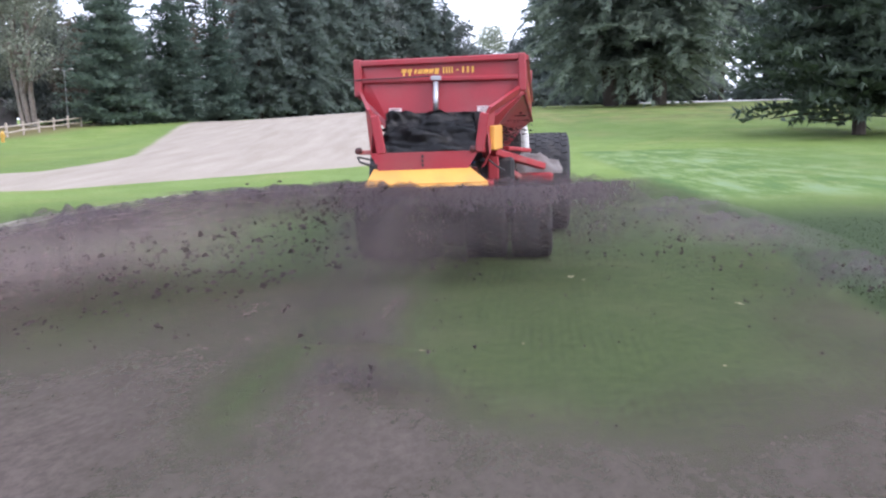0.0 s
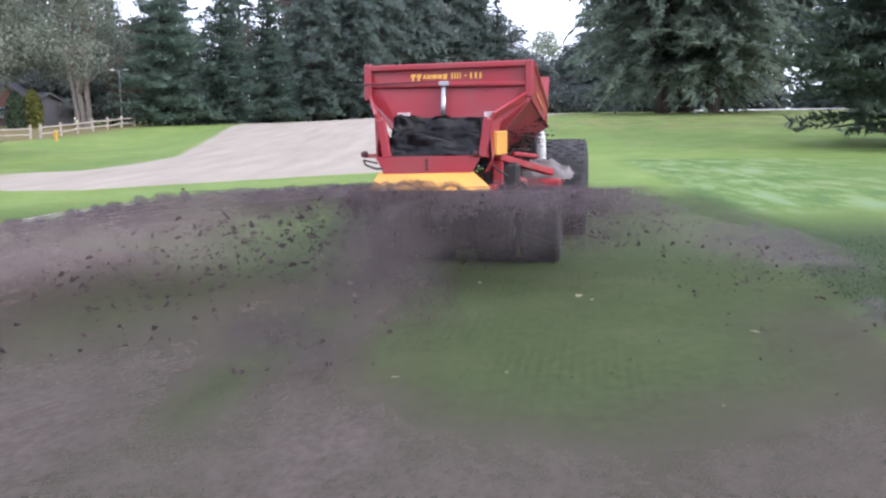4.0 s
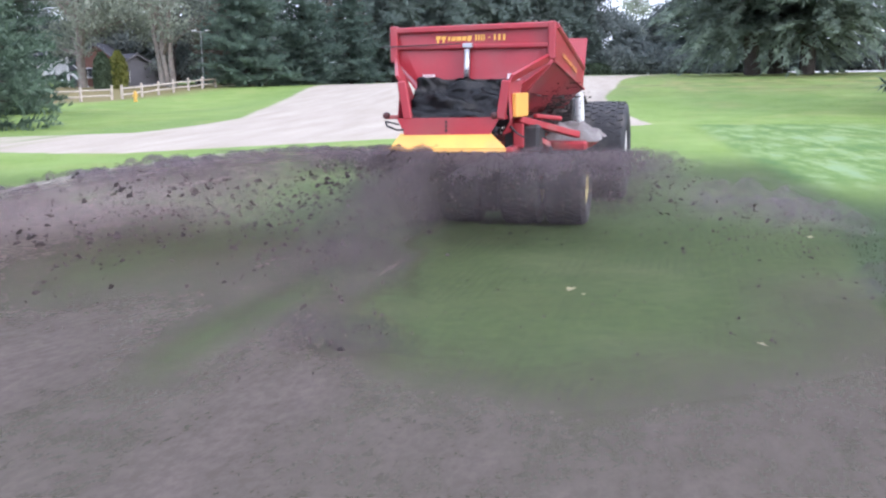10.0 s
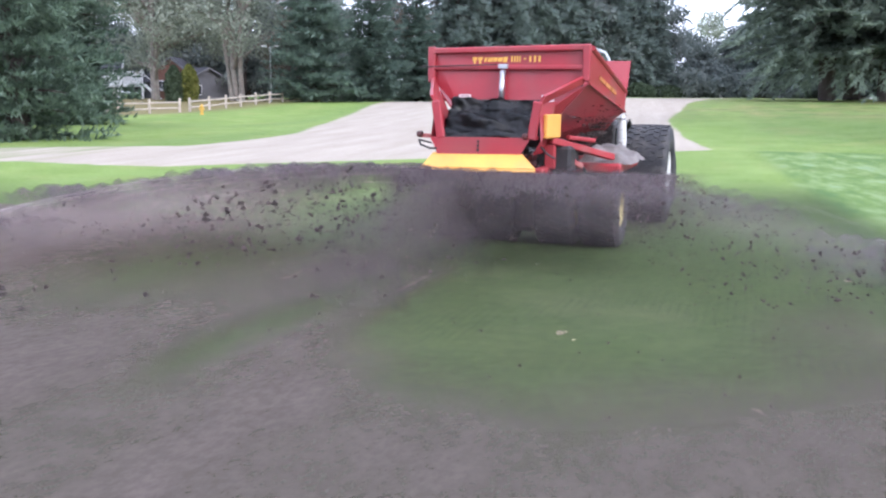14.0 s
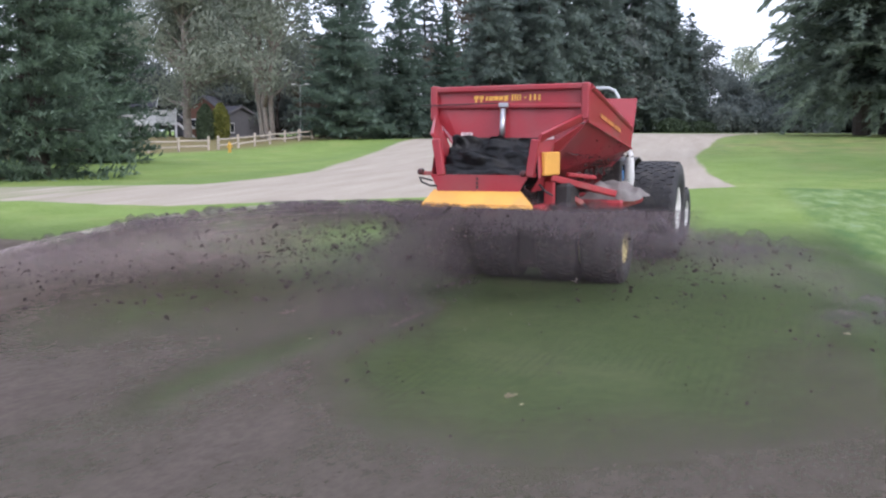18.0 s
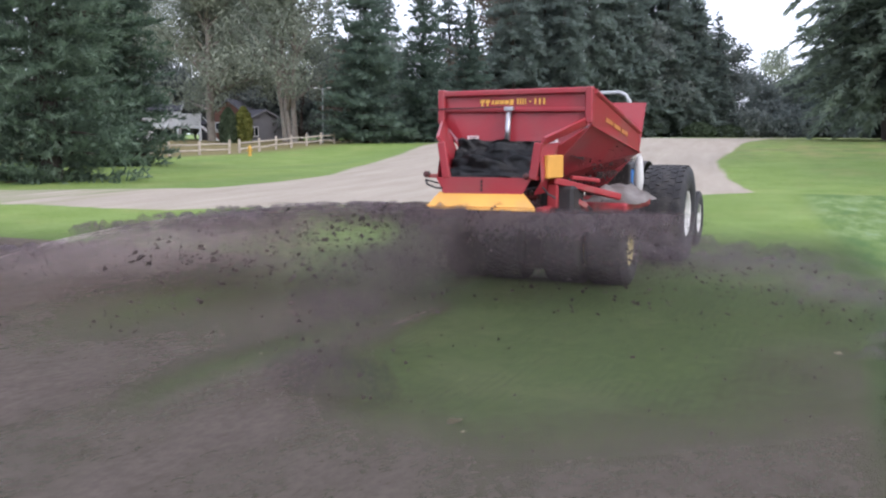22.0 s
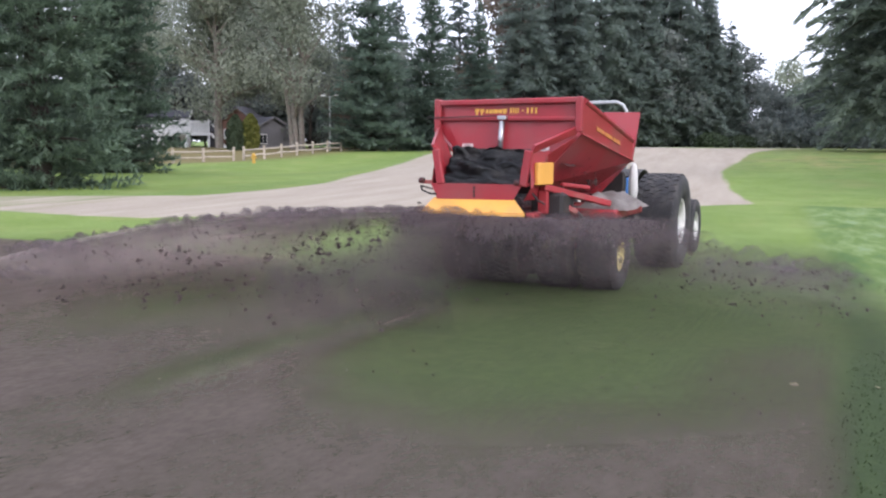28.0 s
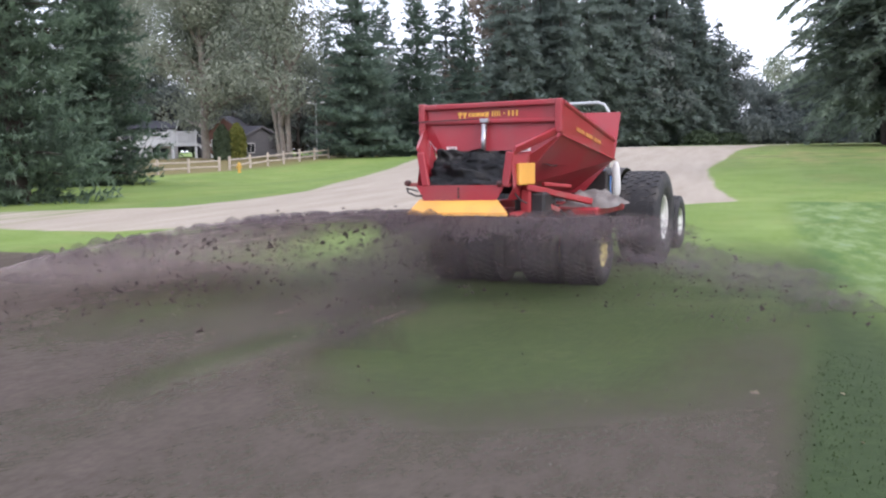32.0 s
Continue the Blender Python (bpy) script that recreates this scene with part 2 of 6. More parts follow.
def dust_material(name, color, solid, streak, fleck=0.60, patchy=0.40, grain=0.0, forward=1.0, onto=0.5):
    """Airborne dust: mostly see-through, denser where the sheet's own density says so."""
    m = bpy.data.materials.new(name)
    m.use_nodes = True
    t = m.node_tree
    L, N = t.links.new, t.nodes.new
    t.nodes.remove(t.nodes["Principled BSDF"])
    out = t.nodes["Material Output"]
    uv, at = N("ShaderNodeUVMap"), N("ShaderNodeAttribute")
    at.attribute_name = "thick"
    info = N("ShaderNodeObjectInfo")
    mp = N("ShaderNodeMapping")
    mp.inputs["Scale"].default_value = streak
    mp.inputs["Rotation"].default_value = (0, 0, radians(-14))
    L(uv.outputs["UV"], mp.inputs["Vector"])
    shift = N("ShaderNodeVectorMath")
    shift.operation = "MULTIPLY_ADD"
    shift.inputs[0].default_value = (31, 17, 23)
    L(info.outputs["Random"], shift.inputs[1])
    L(mp.outputs["Vector"], shift.inputs[2])
    a, b = N("ShaderNodeTexNoise"), N("ShaderNodeTexNoise")
    for n, s, d in ((a, 1.0, 5), (b, 5.0, 6)):
        n.inputs["Scale"].default_value, n.inputs["Detail"].default_value = s, d
        n.inputs["Roughness"].default_value = 0.55
        L(shift.outputs["Vector"], n.inputs["Vector"])
    ra, rb = N("ShaderNodeMapRange"), N("ShaderNodeMapRange")
    ra.inputs["From Min"].default_value, ra.inputs["From Max"].default_value = 0.33, 0.68
    rb.inputs["From Min"].default_value, rb.inputs["From Max"].default_value = 0.30, 0.66
    rb.inputs["To Min"].default_value = fleck
    L(a.outputs["Fac"], ra.inputs["Value"])
    L(b.outputs["Fac"], rb.inputs["Value"])
    m1, m2, m3 = N("ShaderNodeMath"), N("ShaderNodeMath"), N("ShaderNodeMath")
    for x in (m1, m2, m3):
        x.operation = "MULTIPLY"
    m3.use_clamp = True
    ra.inputs["To Min"].default_value = patchy
    L(ra.outputs["Result"], m1.inputs[0])
    L(rb.outputs["Result"], m1.inputs[1])
    L(m1.outputs[0], m2.inputs[0])
    L(at.outputs["Fac"], m2.inputs[1])
    L(m2.outputs[0], m3.inputs[0])
    m3.inputs[1].default_value = solid
    if grain:
        c, rc, m4 = N("ShaderNodeTexNoise"), N("ShaderNodeMapRange"), N("ShaderNodeMath")
        c.inputs["Scale"].default_value, c.inputs["Detail"].default_value, c.inputs["Roughness"].default_value = 22.0, 4, 0.7
        L(shift.outputs["Vector"], c.inputs["Vector"])
        for key, v in (("From Min", 0.40), ("From Max", 0.62), ("To Min", 1 - grain), ("To Max", 1 + grain)):
            rc.inputs[key].default_value = v
        L(c.outputs["Fac"], rc.inputs["Value"])
        m4.operation = "MULTIPLY"
        L(m2.outputs[0], m4.inputs[0])
        L(rc.outputs["Result"], m4.inputs[1])
        L(m4.outputs[0], m3.inputs[0])
    tint = N("ShaderNodeMix")
    tint.data_type = "RGBA"
    tint.inputs["A"].default_value = (*color, 1)
    tint.inputs["B"].default_value = (*[c * 1.35 for c in color], 1)
    L(b.outputs["Fac"], tint.inputs["Factor"])
    df, tr, tp = N("ShaderNodeBsdfDiffuse"), N("ShaderNodeBsdfTranslucent"), N("ShaderNodeBsdfTransparent")
    L(tint.outputs["Result"], df.inputs["Color"])
    onward = N("ShaderNodeVectorMath")
    onward.operation = "SCALE"
    onward.inputs["Scale"].default_value = forward
    L(tint.outputs["Result"], onward.inputs[0])
    L(onward.outputs["Vector"], tr.inputs["Color"])
    body, mix = N("ShaderNodeMixShader"), N("ShaderNodeMixShader")
    body.inputs["Fac"].default_value = onto
    L(df.outputs[0], body.inputs[1])
    L(tr.outputs[0], body.inputs[2])
    L(m3.outputs[0], mix.inputs["Fac"])
    L(tp.outputs[0], mix.inputs[1])
    L(body.outputs[0], mix.inputs[2])
    L(mix.outputs[0], out.inputs["Surface"])
    return m


DUST = dust_material("airborne_soil_dust", (0.225, 0.190, 0.186), 1.15, (1.5, 1.5, 1.0), patchy=0.60, grain=0.30, forward=3.6, onto=0.72)
WISP = dust_material("dense_soil_dust", (0.095, 0.079, 0.081), 1.60, (6.0, 6.0, 1.0), patchy=0.50, grain=0.40, forward=2.6)
CURTAIN = dust_material("falling_soil_curtain", (0.088, 0.074, 0.077), 1.25, (2.2, 1.2, 1.0), patchy=0.60, grain=0.30, forward=2.9)
HAZE = dust_material("hanging_soil_haze", (0.204, 0.177, 0.163), 1.15, (1.5, 1.5, 1.0), patchy=0.60, grain=0.30, forward=2.4)
PLUME = dust_material("dark_soil_plume", (0.074, 0.061, 0.061), 1.30, (2.4, 1.6, 1.0), patchy=0.50, grain=0.40, forward=1.5)
FILM = dust_material("settled_soil_dust", (0.166, 0.137, 0.120), 1.18, (0.9, 0.5, 1.0), fleck=0.86, patchy=0.82, grain=0.14)

# ---- ground ----
def ease(a):
    a = min(max(a, 0.0), 1.0)
    return a * a * (3 - 2 * a)


def height(x, y):
    """The lie of the land: flat near the machine, rising to the trees."""
    left = ease((-x - 4) / 16)
    return (1 - left) * 1.45 * ease((y - 30) / 40) + left * 0.95 * ease((y - 48) / 34)


def steps(knots):
    """Coordinates from (start, end, step) stretches."""
    out = []
    for a, b, s in knots:
        n = max(1, round((b - a) / s))
        out += [a + (b - a) * i / n for i in range(n)]
    return out + [knots[-1][1]]


def polyline_x(y, line):
    for (x0, y0), (x1, y1) in zip(line, line[1:]):
        if y0 <= y <= y1:
            return x0 + (x1 - x0) * (y - y0) / (y1 - y0)
    return line[0][0] if y < line[0][1] else line[-1][0]


# edges of the dressed strip and of the rough
STRIP_LEFT = [(-40.0, 18.0), (-17.0, 25.8), (-12.3, 28.0), (-12.0, 37.0), (-14.3, 46.0), (-18.0, 62.0), (-20.5, 75.0), (-22.0, 90.0)]
STRIP_RIGHT = [(4.0, 30.0), (3.3, 32.5), (2.6, 38.0), (2.2, 46.0), (3.4, 60.0), (6.0, 72.0), (9.0, 90.0)]
ROUGH_EDGE = [(2.9, 0.0), (3.42, 8.9), (3.75, 11.0), (4.0, 13.0), (4.25, 20.0), (4.3, 31.5)]


def strip_near(x):
    return 20.9 + 0.88 * (x + 9) if x > -9 else 20.9


def soft(v, w):
    return ease(v / w + 0.5)


def sand_cover(x, y):
    a = soft(y - strip_near(x), 1.2) if x < 4 else soft(y - 30.5, 1.2)
    b = soft(x - polyline_x(y, STRIP_LEFT), 0.9 + 0.02 * y)
    c = soft(polyline_x(y, STRIP_RIGHT) - x, 0.5 + 0.01 * y)
    thin = 0.55 + 0.45 * ease((x + 15) / 7) if y < 30 else 1.0
    return a * b * c * thin * (1 - ease((y - 76) / 22))


def rough_cover(x, y):
    near = soft(x - polyline_x(y, ROUGH_EDGE), 0.14 + 0.012 * y) * (1 - soft(y - 32.0, 2.0)) * (1 - 0.9 * ease((y - 11.5) / 5))
    return near


def worked_cover(x, y):
    """Aerated turf where the machine works, also painted darker because it is seen more steeply."""
    return (1 - ease((y - 15.5 - 0.25 * x) / 5.5)) * (1 - 0.28 * ease((-x - 1.6) / 1.8) * ease((y - 7.5) / 3.0)) * (1 - soft(x - 4.5, 0.8))


def long_cover(x, y):
    return soft(y - 48 - 2.5 * noise.noise((x * 0.2, 1, 5)), 6) * soft(x - 2, 3)


def bare_cover(x, y):
    """Dry, worn ground along the fence and under the tall trees."""
    side = polyline_x(y, [(-40.0, 44.0), (-33.6, 54.0), (-29.8, 60.0), (-29.2, 66.0), (-29.0, 84.0)])
    return soft(side + 1.2 - x, 2.4) * soft(y - 42, 4) * (1 - soft(y - 98, 8))


def laid_sheen_cover(x, y):
    return soft(x - 4.3 - 0.03 * (y - 18), 0.5) * (1 - 0.75 * soft(x - 9, 5)) * soft(y - 15.5, 2.5) * (1 - soft(y - 31.7, 0.8))


xs = steps([(-700, -200, 100), (-200, -60, 14), (-60, -24, 2.0), (-24, 2.7, 0.33), (2.7, 4.8, 0.10), (4.8, 9, 0.33), (9, 40, 1.6), (40, 200, 16), (200, 700, 100)])
ys = steps([(-300, -20, 70), (-20, 3, 2.0), (3, 36, 0.33), (36, 100, 1.0), (100, 260, 16), (260, 1200, 120)])
verts = [(x, y, height(x, y) + 0.05 * noise.noise((x * 0.12, y * 0.12, 0)) * ease((abs(x - 1) - 4) / 10)) for y in ys for x in xs]
nx = len(xs)
faces = [(j * nx + i, j * nx + i + 1, (j + 1) * nx + i + 1, (j + 1) * nx + i) for j in range(len(ys) - 1) for i in range(nx - 1)]
gm = bpy.data.meshes.new("ground")
gm.from_pydata(verts, [], faces)
for key, rule in (("sand", sand_cover), ("rough", rough_cover), ("worked", worked_cover), ("laid_sheen", laid_sheen_cover), ("bare", bare_cover), ("long_grass", long_cover)):
    at = gm.attributes.new(key, "FLOAT", "POINT")
    at.data.foreach_set("value", np.array([rule(v[0], v[1]) for v in verts], dtype=np.float32))
gm.polygons.foreach_set("use_smooth", [True] * len(faces))


def ground_material():
    m = bpy.data.materials.new("fairway_turf")
    m.use_nodes = True
    t = m.node_tree
    L, N = t.links.new, t.nodes.new
    bsdf = t.nodes["Principled BSDF"]
    co = N("ShaderNodeTexCoord")

    def nz(scale, detail=4, rough=0.6, stretch=None):
        n = N("ShaderNodeTexNoise")
        n.inputs["Scale"].default_value, n.inputs["Detail"].default_value, n.inputs["Roughness"].default_value = scale, detail, rough
        if stretch:
            mp = N("ShaderNodeMapping")
            mp.inputs["Scale"].default_value = stretch
            mp.inputs["Rotation"].default_value = (0, 0, radians(7))
            L(co.outputs["Object"], mp.inputs["Vector"])
            L(mp.outputs["Vector"], n.inputs["Vector"])
        else:
            L(co.outputs["Object"], n.inputs["Vector"])
        return n.outputs["Fac"]

    def rng(v, a, b, c=0.0, d=1.0):
        r = N("ShaderNodeMapRange")
        for k, val in (("From Min", a), ("From Max", b), ("To Min", c), ("To Max", d)):
            r.inputs[k].default_value = val
        L(v, r.inputs["Value"])
        return r.outputs["Result"]

    def mixc(f, a, b):
        x = N("ShaderNodeMix")
        x.data_type = "RGBA"
        if isinstance(f, float):
            x.inputs["Factor"].default_value = f
        else:
            L(f, x.inputs["Factor"])
        for k, v in (("A", a), ("B", b)):
            if isinstance(v, tuple):
                x.inputs[k].default_value = (*v, 1)
            else:
                L(v, x.inputs[k])
        return x.outputs["Result"]

    def calc(op, a, b):
        x = N("ShaderNodeMath")
        x.operation = op
        x.use_clamp = True
        for k, v in enumerate((a, b)):
            if isinstance(v, float):
                x.inputs[k].default_value = v
            else:
                L(v, x.inputs[k])
        return x.outputs[0]

    fine, mid, wide, streak = nz(70, 3), nz(9, 5), nz(0.6, 4), nz(1.4, 4, 0.6, (1.0, 0.12, 1.0))
    turf = mixc(rng(mid, 0.3, 0.7), (0.120, 0.185, 0.040), (0.205, 0.290, 0.066))
    turf = mixc(rng(wide, 0.42, 0.68, 0.0, 0.55), turf, (0.245, 0.330, 0.105))
    turf = mixc(rng(fine, 0.5, 0.75, 0.0, 0.6), turf, (0.050, 0.095, 0.018))
    bands = nz(0.22, 3, 0.55, (1.0, 0.25, 1.0))
    turf = mixc(rng(bands, 0.40, 0.62, 0.0, 0.45), turf, (0.100, 0.165, 0.045))
    dry = nz(0.35, 5, 0.65)
    turf = mixc(rng(dry, 0.52, 0.70, 0.0, 0.45), turf, (0.27, 0.27, 0.10))
    # sheen of laid-over blades, painted as pale bluish streaks where the far cut crosses
    laid_sheen = nz(0.9, 5, 0.7, (1.3, 0.38, 1.0))
    a_laid_sheen = N("ShaderNodeAttribute")
    a_laid_sheen.attribute_name = "laid_sheen"
    turf = mixc(calc("MULTIPLY", a_laid_sheen.outputs["Fac"], rng(laid_sheen, 0.48, 0.62, 0.0, 0.60)), turf, (0.225, 0.320, 0.190))
    turf = mixc(calc("MULTIPLY", a_laid_sheen.outputs["Fac"], rng(laid_sheen, 0.56, 0.40, 0.0, 0.9)), turf, (0.080, 0.158, 0.045))
    rough = mixc(rng(mid, 0.3, 0.7), (0.028, 0.046, 0.017), (0.049, 0.075, 0.028))
    rough = mixc(rng(fine, 0.45, 0.7), rough, (0.028, 0.048, 0.016))
    a_rough, a_sand = N("ShaderNodeAttribute"), N("ShaderNodeAttribute")
    a_rough.attribute_name, a_sand.attribute_name = "rough", "sand"
    a_long = N("ShaderNodeAttribute")
    a_long.attribute_name = "long_grass"
    tall = mixc(rng(nz(1.2, 6, 0.75, (0.5, 1.0, 1.0)), 0.42, 0.60), (0.085, 0.135, 0.040), (0.255, 0.225, 0.090))
    col = mixc(calc("MULTIPLY", a_long.outputs["Fac"], rng(nz(0.5, 5), 0.35, 0.6, 0.15, 0.85)), turf, tall)
    a_bare = N("ShaderNodeAttribute")
    a_bare.attribute_name = "bare"
    col = mixc(calc("MULTIPLY", a_bare.outputs["Fac"], rng(mid, 0.25, 0.6, 0.35, 0.95)), col, (0.185, 0.130, 0.072))
    a_work = N("ShaderNodeAttribute")
    a_work.attribute_name = "worked"
    # soil-flecked turf; its dark tone includes the lost grazing-angle brightness
    dark_turf = mixc(rng(mid, 0.3, 0.7), (0.022, 0.036, 0.011), (0.037, 0.055, 0.018))
    dark_turf = mixc(rng(fine, 0.5, 0.75, 0.0, 0.7), dark_turf, (0.045, 0.052, 0.030))
    dark_turf = mixc(rng(wide, 0.5, 0.72, 0.0, 0.4), dark_turf, (0.088, 0.086, 0.050))
    col = mixc(calc("MULTIPLY", a_work.outputs["Fac"], 0.85), col, dark_turf)
    col = mixc(a_rough.outputs["Fac"], col, rough)
    sandc = mixc(rng(streak, 0.3, 0.7), (0.325, 0.268, 0.225), (0.425, 0.360, 0.308))
    sandc = mixc(rng(mid, 0.45, 0.8, 0.0, 0.5), sandc, (0.25, 0.245, 0.155))
    sandc = mixc(rng(fine, 0.55, 0.8, 0.0, 0.35), sandc, (0.22, 0.25, 0.13))
    edge = calc("ADD", a_sand.outputs["Fac"], rng(streak, 0.0, 1.0, -0.35, 0.35))
    cover = calc("MULTIPLY", rng(edge, 0.35, 0.65), rng(a_sand.outputs["Fac"], 0.02, 0.2))
    col = mixc(calc("MULTIPLY", cover, 0.93), col, sandc)
    # aeration holes in rows on the turf
    vor, rows = N("ShaderNodeTexVoronoi"), N("ShaderNodeMapping")
    rows.inputs["Rotation"].default_value = (0, 0, radians(6))
    vor.inputs["Scale"].default_value = 14.5
    vor.inputs["Randomness"].default_value = 0.16
    L(co.outputs["Object"], rows.inputs["Vector"])
    L(rows.outputs["Vector"], vor.inputs["Vector"])
    holes = rng(vor.outputs["Distance"], 0.14, 0.26, 0.70, 0.0)
    holes = calc("MULTIPLY", holes, rng(nz(0.9, 3), 0.44, 0.62))
    holes = calc("MULTIPLY", holes, rng(a_rough.outputs["Fac"], 0.0, 0.4, 1.0, 0.0))
    col = mixc(calc("MULTIPLY", holes, a_work.outputs["Fac"]), col, (0.012, 0.014, 0.008))
    L(col, bsdf.inputs["Base Color"])
    bsdf.inputs["Roughness"].default_value = 0.9
    bsdf.inputs["Specular IOR Level"].default_value = 0.2
    b = N("ShaderNodeBump")
    b.inputs["Strength"].default_value, b.inputs["Distance"].default_value = 0.6, 0.03
    L(fine, b.inputs["Height"])
    L(b.outputs["Normal"], bsdf.inputs["Normal"])
    return m


gm.materials.append(ground_material())
tagged(new("ground", gm), "mown golf fairway turf with a pale sand-dressed strip", "ground", kind="structure")

# ---- building helpers ----
def part(name, bm, mat, parent=None, label="", smooth=False):
    """Links a bmesh as one mesh object, under a thing or a part."""
    me = bpy.data.meshes.new(name)
    bmesh.ops.recalc_face_normals(bm, faces=bm.faces)
    bm.to_mesh(me)
    bm.free()
    me.materials.append(mat)
    if smooth:
        me.polygons.foreach_set("use_smooth", [True] * len(me.polygons))
    ob = new(name, me)
    ob.parent = parent
    return tagged(ob, label)


def box(bm, center, size, bevel=0.008, turn=None):
    m = Matrix.Translation(center) @ (turn or Matrix()) @ Matrix.Diagonal((*size, 1))
    made = bmesh.ops.create_cube(bm, size=1.0, matrix=m)
    if bevel:
        edges = list({e for v in made["verts"] for e in v.link_edges})
        bmesh.ops.bevel(bm, geom=edges, offset=min(bevel, min(size) * 0.4), segments=1, affect="EDGES")
    return bm


def plate(bm, corners, thick=0.012):
    """A flat sheet of steel: a polygon with thickness."""
    pts = [Vector(c) for c in corners]
    n = (pts[1] - pts[0]).cross(pts[2] - pts[0]).normalized() * thick / 2
    a = [bm.verts.new(p + n) for p in pts]
    b = [bm.verts.new(p - n) for p in pts]
    bm.faces.new(a)
    bm.faces.new(list(reversed(b)))
    for i in range(len(pts)):
        j = (i + 1) % len(pts)
        bm.faces.new((a[j], a[i], b[i], b[j]))
    return bm


def tube(bm, pts, r, n=8, r_end=None):
    """A round bar along points, tapering to r_end."""
    pts = [Vector(p) for p in pts]
    rings = []
    for i, p in enumerate(pts):
        d = (pts[min(i + 1, len(pts) - 1)] - pts[max(i - 1, 0)]).normalized()
        side = d.cross(Vector((0.3, 0.2, 1)) if abs(d.z) < 0.9 else Vector((1, 0.2, 0))).normalized()
        up = side.cross(d)
        k = r + ((r if r_end is None else r_end) - r) * i / max(len(pts) - 1, 1)
        rings.append([bm.verts.new(p + k * (math.cos(2 * math.pi * a / n) * side + math.sin(2 * math.pi * a / n) * up)) for a in range(n)])
    for a, b in zip(rings, rings[1:]):
        for i in range(n):
            bm.faces.new((a[i], a[(i + 1) % n], b[(i + 1) % n], b[i]))
    bm.faces.new(rings[0])
    bm.faces.new(list(reversed(rings[-1])))
    return bm


def spun(bm, profile, n=32, axis="x"):
    """A body turned round the x or z axis from (along, radius) points."""
    rings = []
    for a, r in profile:
        ring = []
        for i in range(n):
            c, s = r * math.cos(2 * math.pi * i / n), r * math.sin(2 * math.pi * i / n)
            ring.append(bm.verts.new((a, c, s) if axis == "x" else (c, s, a)))
        rings.append(ring)
    for p, q in zip(rings, rings[1:]):
        for i in range(n):
            bm.faces.new((p[i], p[(i + 1) % n], q[(i + 1) % n], q[i]))
    for ring in (rings[0], rings[-1]):
        bm.faces.new(ring)
    return bm


B = bmesh.new


def empty(name, m=None):
    ob = new(name)
    ob.empty_display_size = 0.2
    if m is not None:
        ob.matrix_world = m
    return ob


# ---- the topdressing spreader ----
def make_wheel(name, r, w, rim_mat, parent, at, lug_rows, rim_r, side, dish=0.05):
    """A wheel on the x axis: tyre with raised tread blocks, rim and hub."""
    wheel = part(name, spun(B(), [(-w * 0.22, 0.05), (-w * 0.22, rim_r * 0.5), (w * 0.22, rim_r * 0.5), (w * 0.22, 0.05)], 20), DARK, parent)
    wheel.location = at
    k = w / 2
    tyre = part("tyre", spun(B(), [(-k * 0.72, rim_r), (-k * 0.95, rim_r + 0.03), (-k, (rim_r + r) / 2), (-k * 0.93, r * 0.955), (-k * 0.75, r * 0.985), (-k * 0.3, r), (k * 0.3, r), (k * 0.75, r * 0.985),
                (k * 0.93, r * 0.955), (k, (rim_r + r) / 2), (k * 0.95, rim_r + 0.03), (k * 0.72, rim_r)], 48), RUBBER, wheel, smooth=True)
    bm = B()
    n = 34
    for row in range(lug_rows):
        x = (row + 0.5) / lug_rows * 2 * k * 0.86 - k * 0.86
        for i in range(n):
            a = 2 * math.pi * (i + 0.5 * (row % 2)) / n
            turn = Matrix.Rotation(a, 4, "X")
            box(bm, turn @ Vector((x, 0, r * 0.992 - 0.012 * abs(x / k) ** 3)), (2 * k * 0.86 / lug_rows * 0.80, 2 * math.pi * r / n * 0.62, 0.024), 0.0, turn @ Matrix.Rotation(0.35 if row % 2 else -0.35, 4, "Z"))
    part("tread", bm, RUBBER, wheel, "raised turf tread blocks")
    f = side
    prof = [(f * k * 0.80, rim_r + 0.012), (f * k * 0.86, rim_r), (f * k * 0.70, rim_r * 0.93), (f * (k * 0.70 - dish), rim_r * 0.86), (f * (k * 0.70 - dish - 0.03), rim_r * 0.5), (f * (k * 0.70 - dish), rim_r * 0.38),
            (f * (k * 0.70 - dish + 0.01), 0.09), (f * (k * 0.70 - dish + 0.05), 0.08), (f * (k * 0.70 - dish + 0.05), 0.02)]
    rim = part("rim", spun(B(), prof, 36), rim_mat, wheel, smooth=True)
    for i in range(6):
        a = 2 * math.pi * i / 6
        nut = tube(B(), [(f * (k * 0.70 - dish - 0.01), 0.13 * math.cos(a), 0.13 * math.sin(a)), (f * (k * 0.70 - dish + 0.03), 0.13 * math.cos(a), 0.13 * math.sin(a))], 0.014, 6)
        part("wheel_nut", nut, STEEL, wheel)
    return wheel


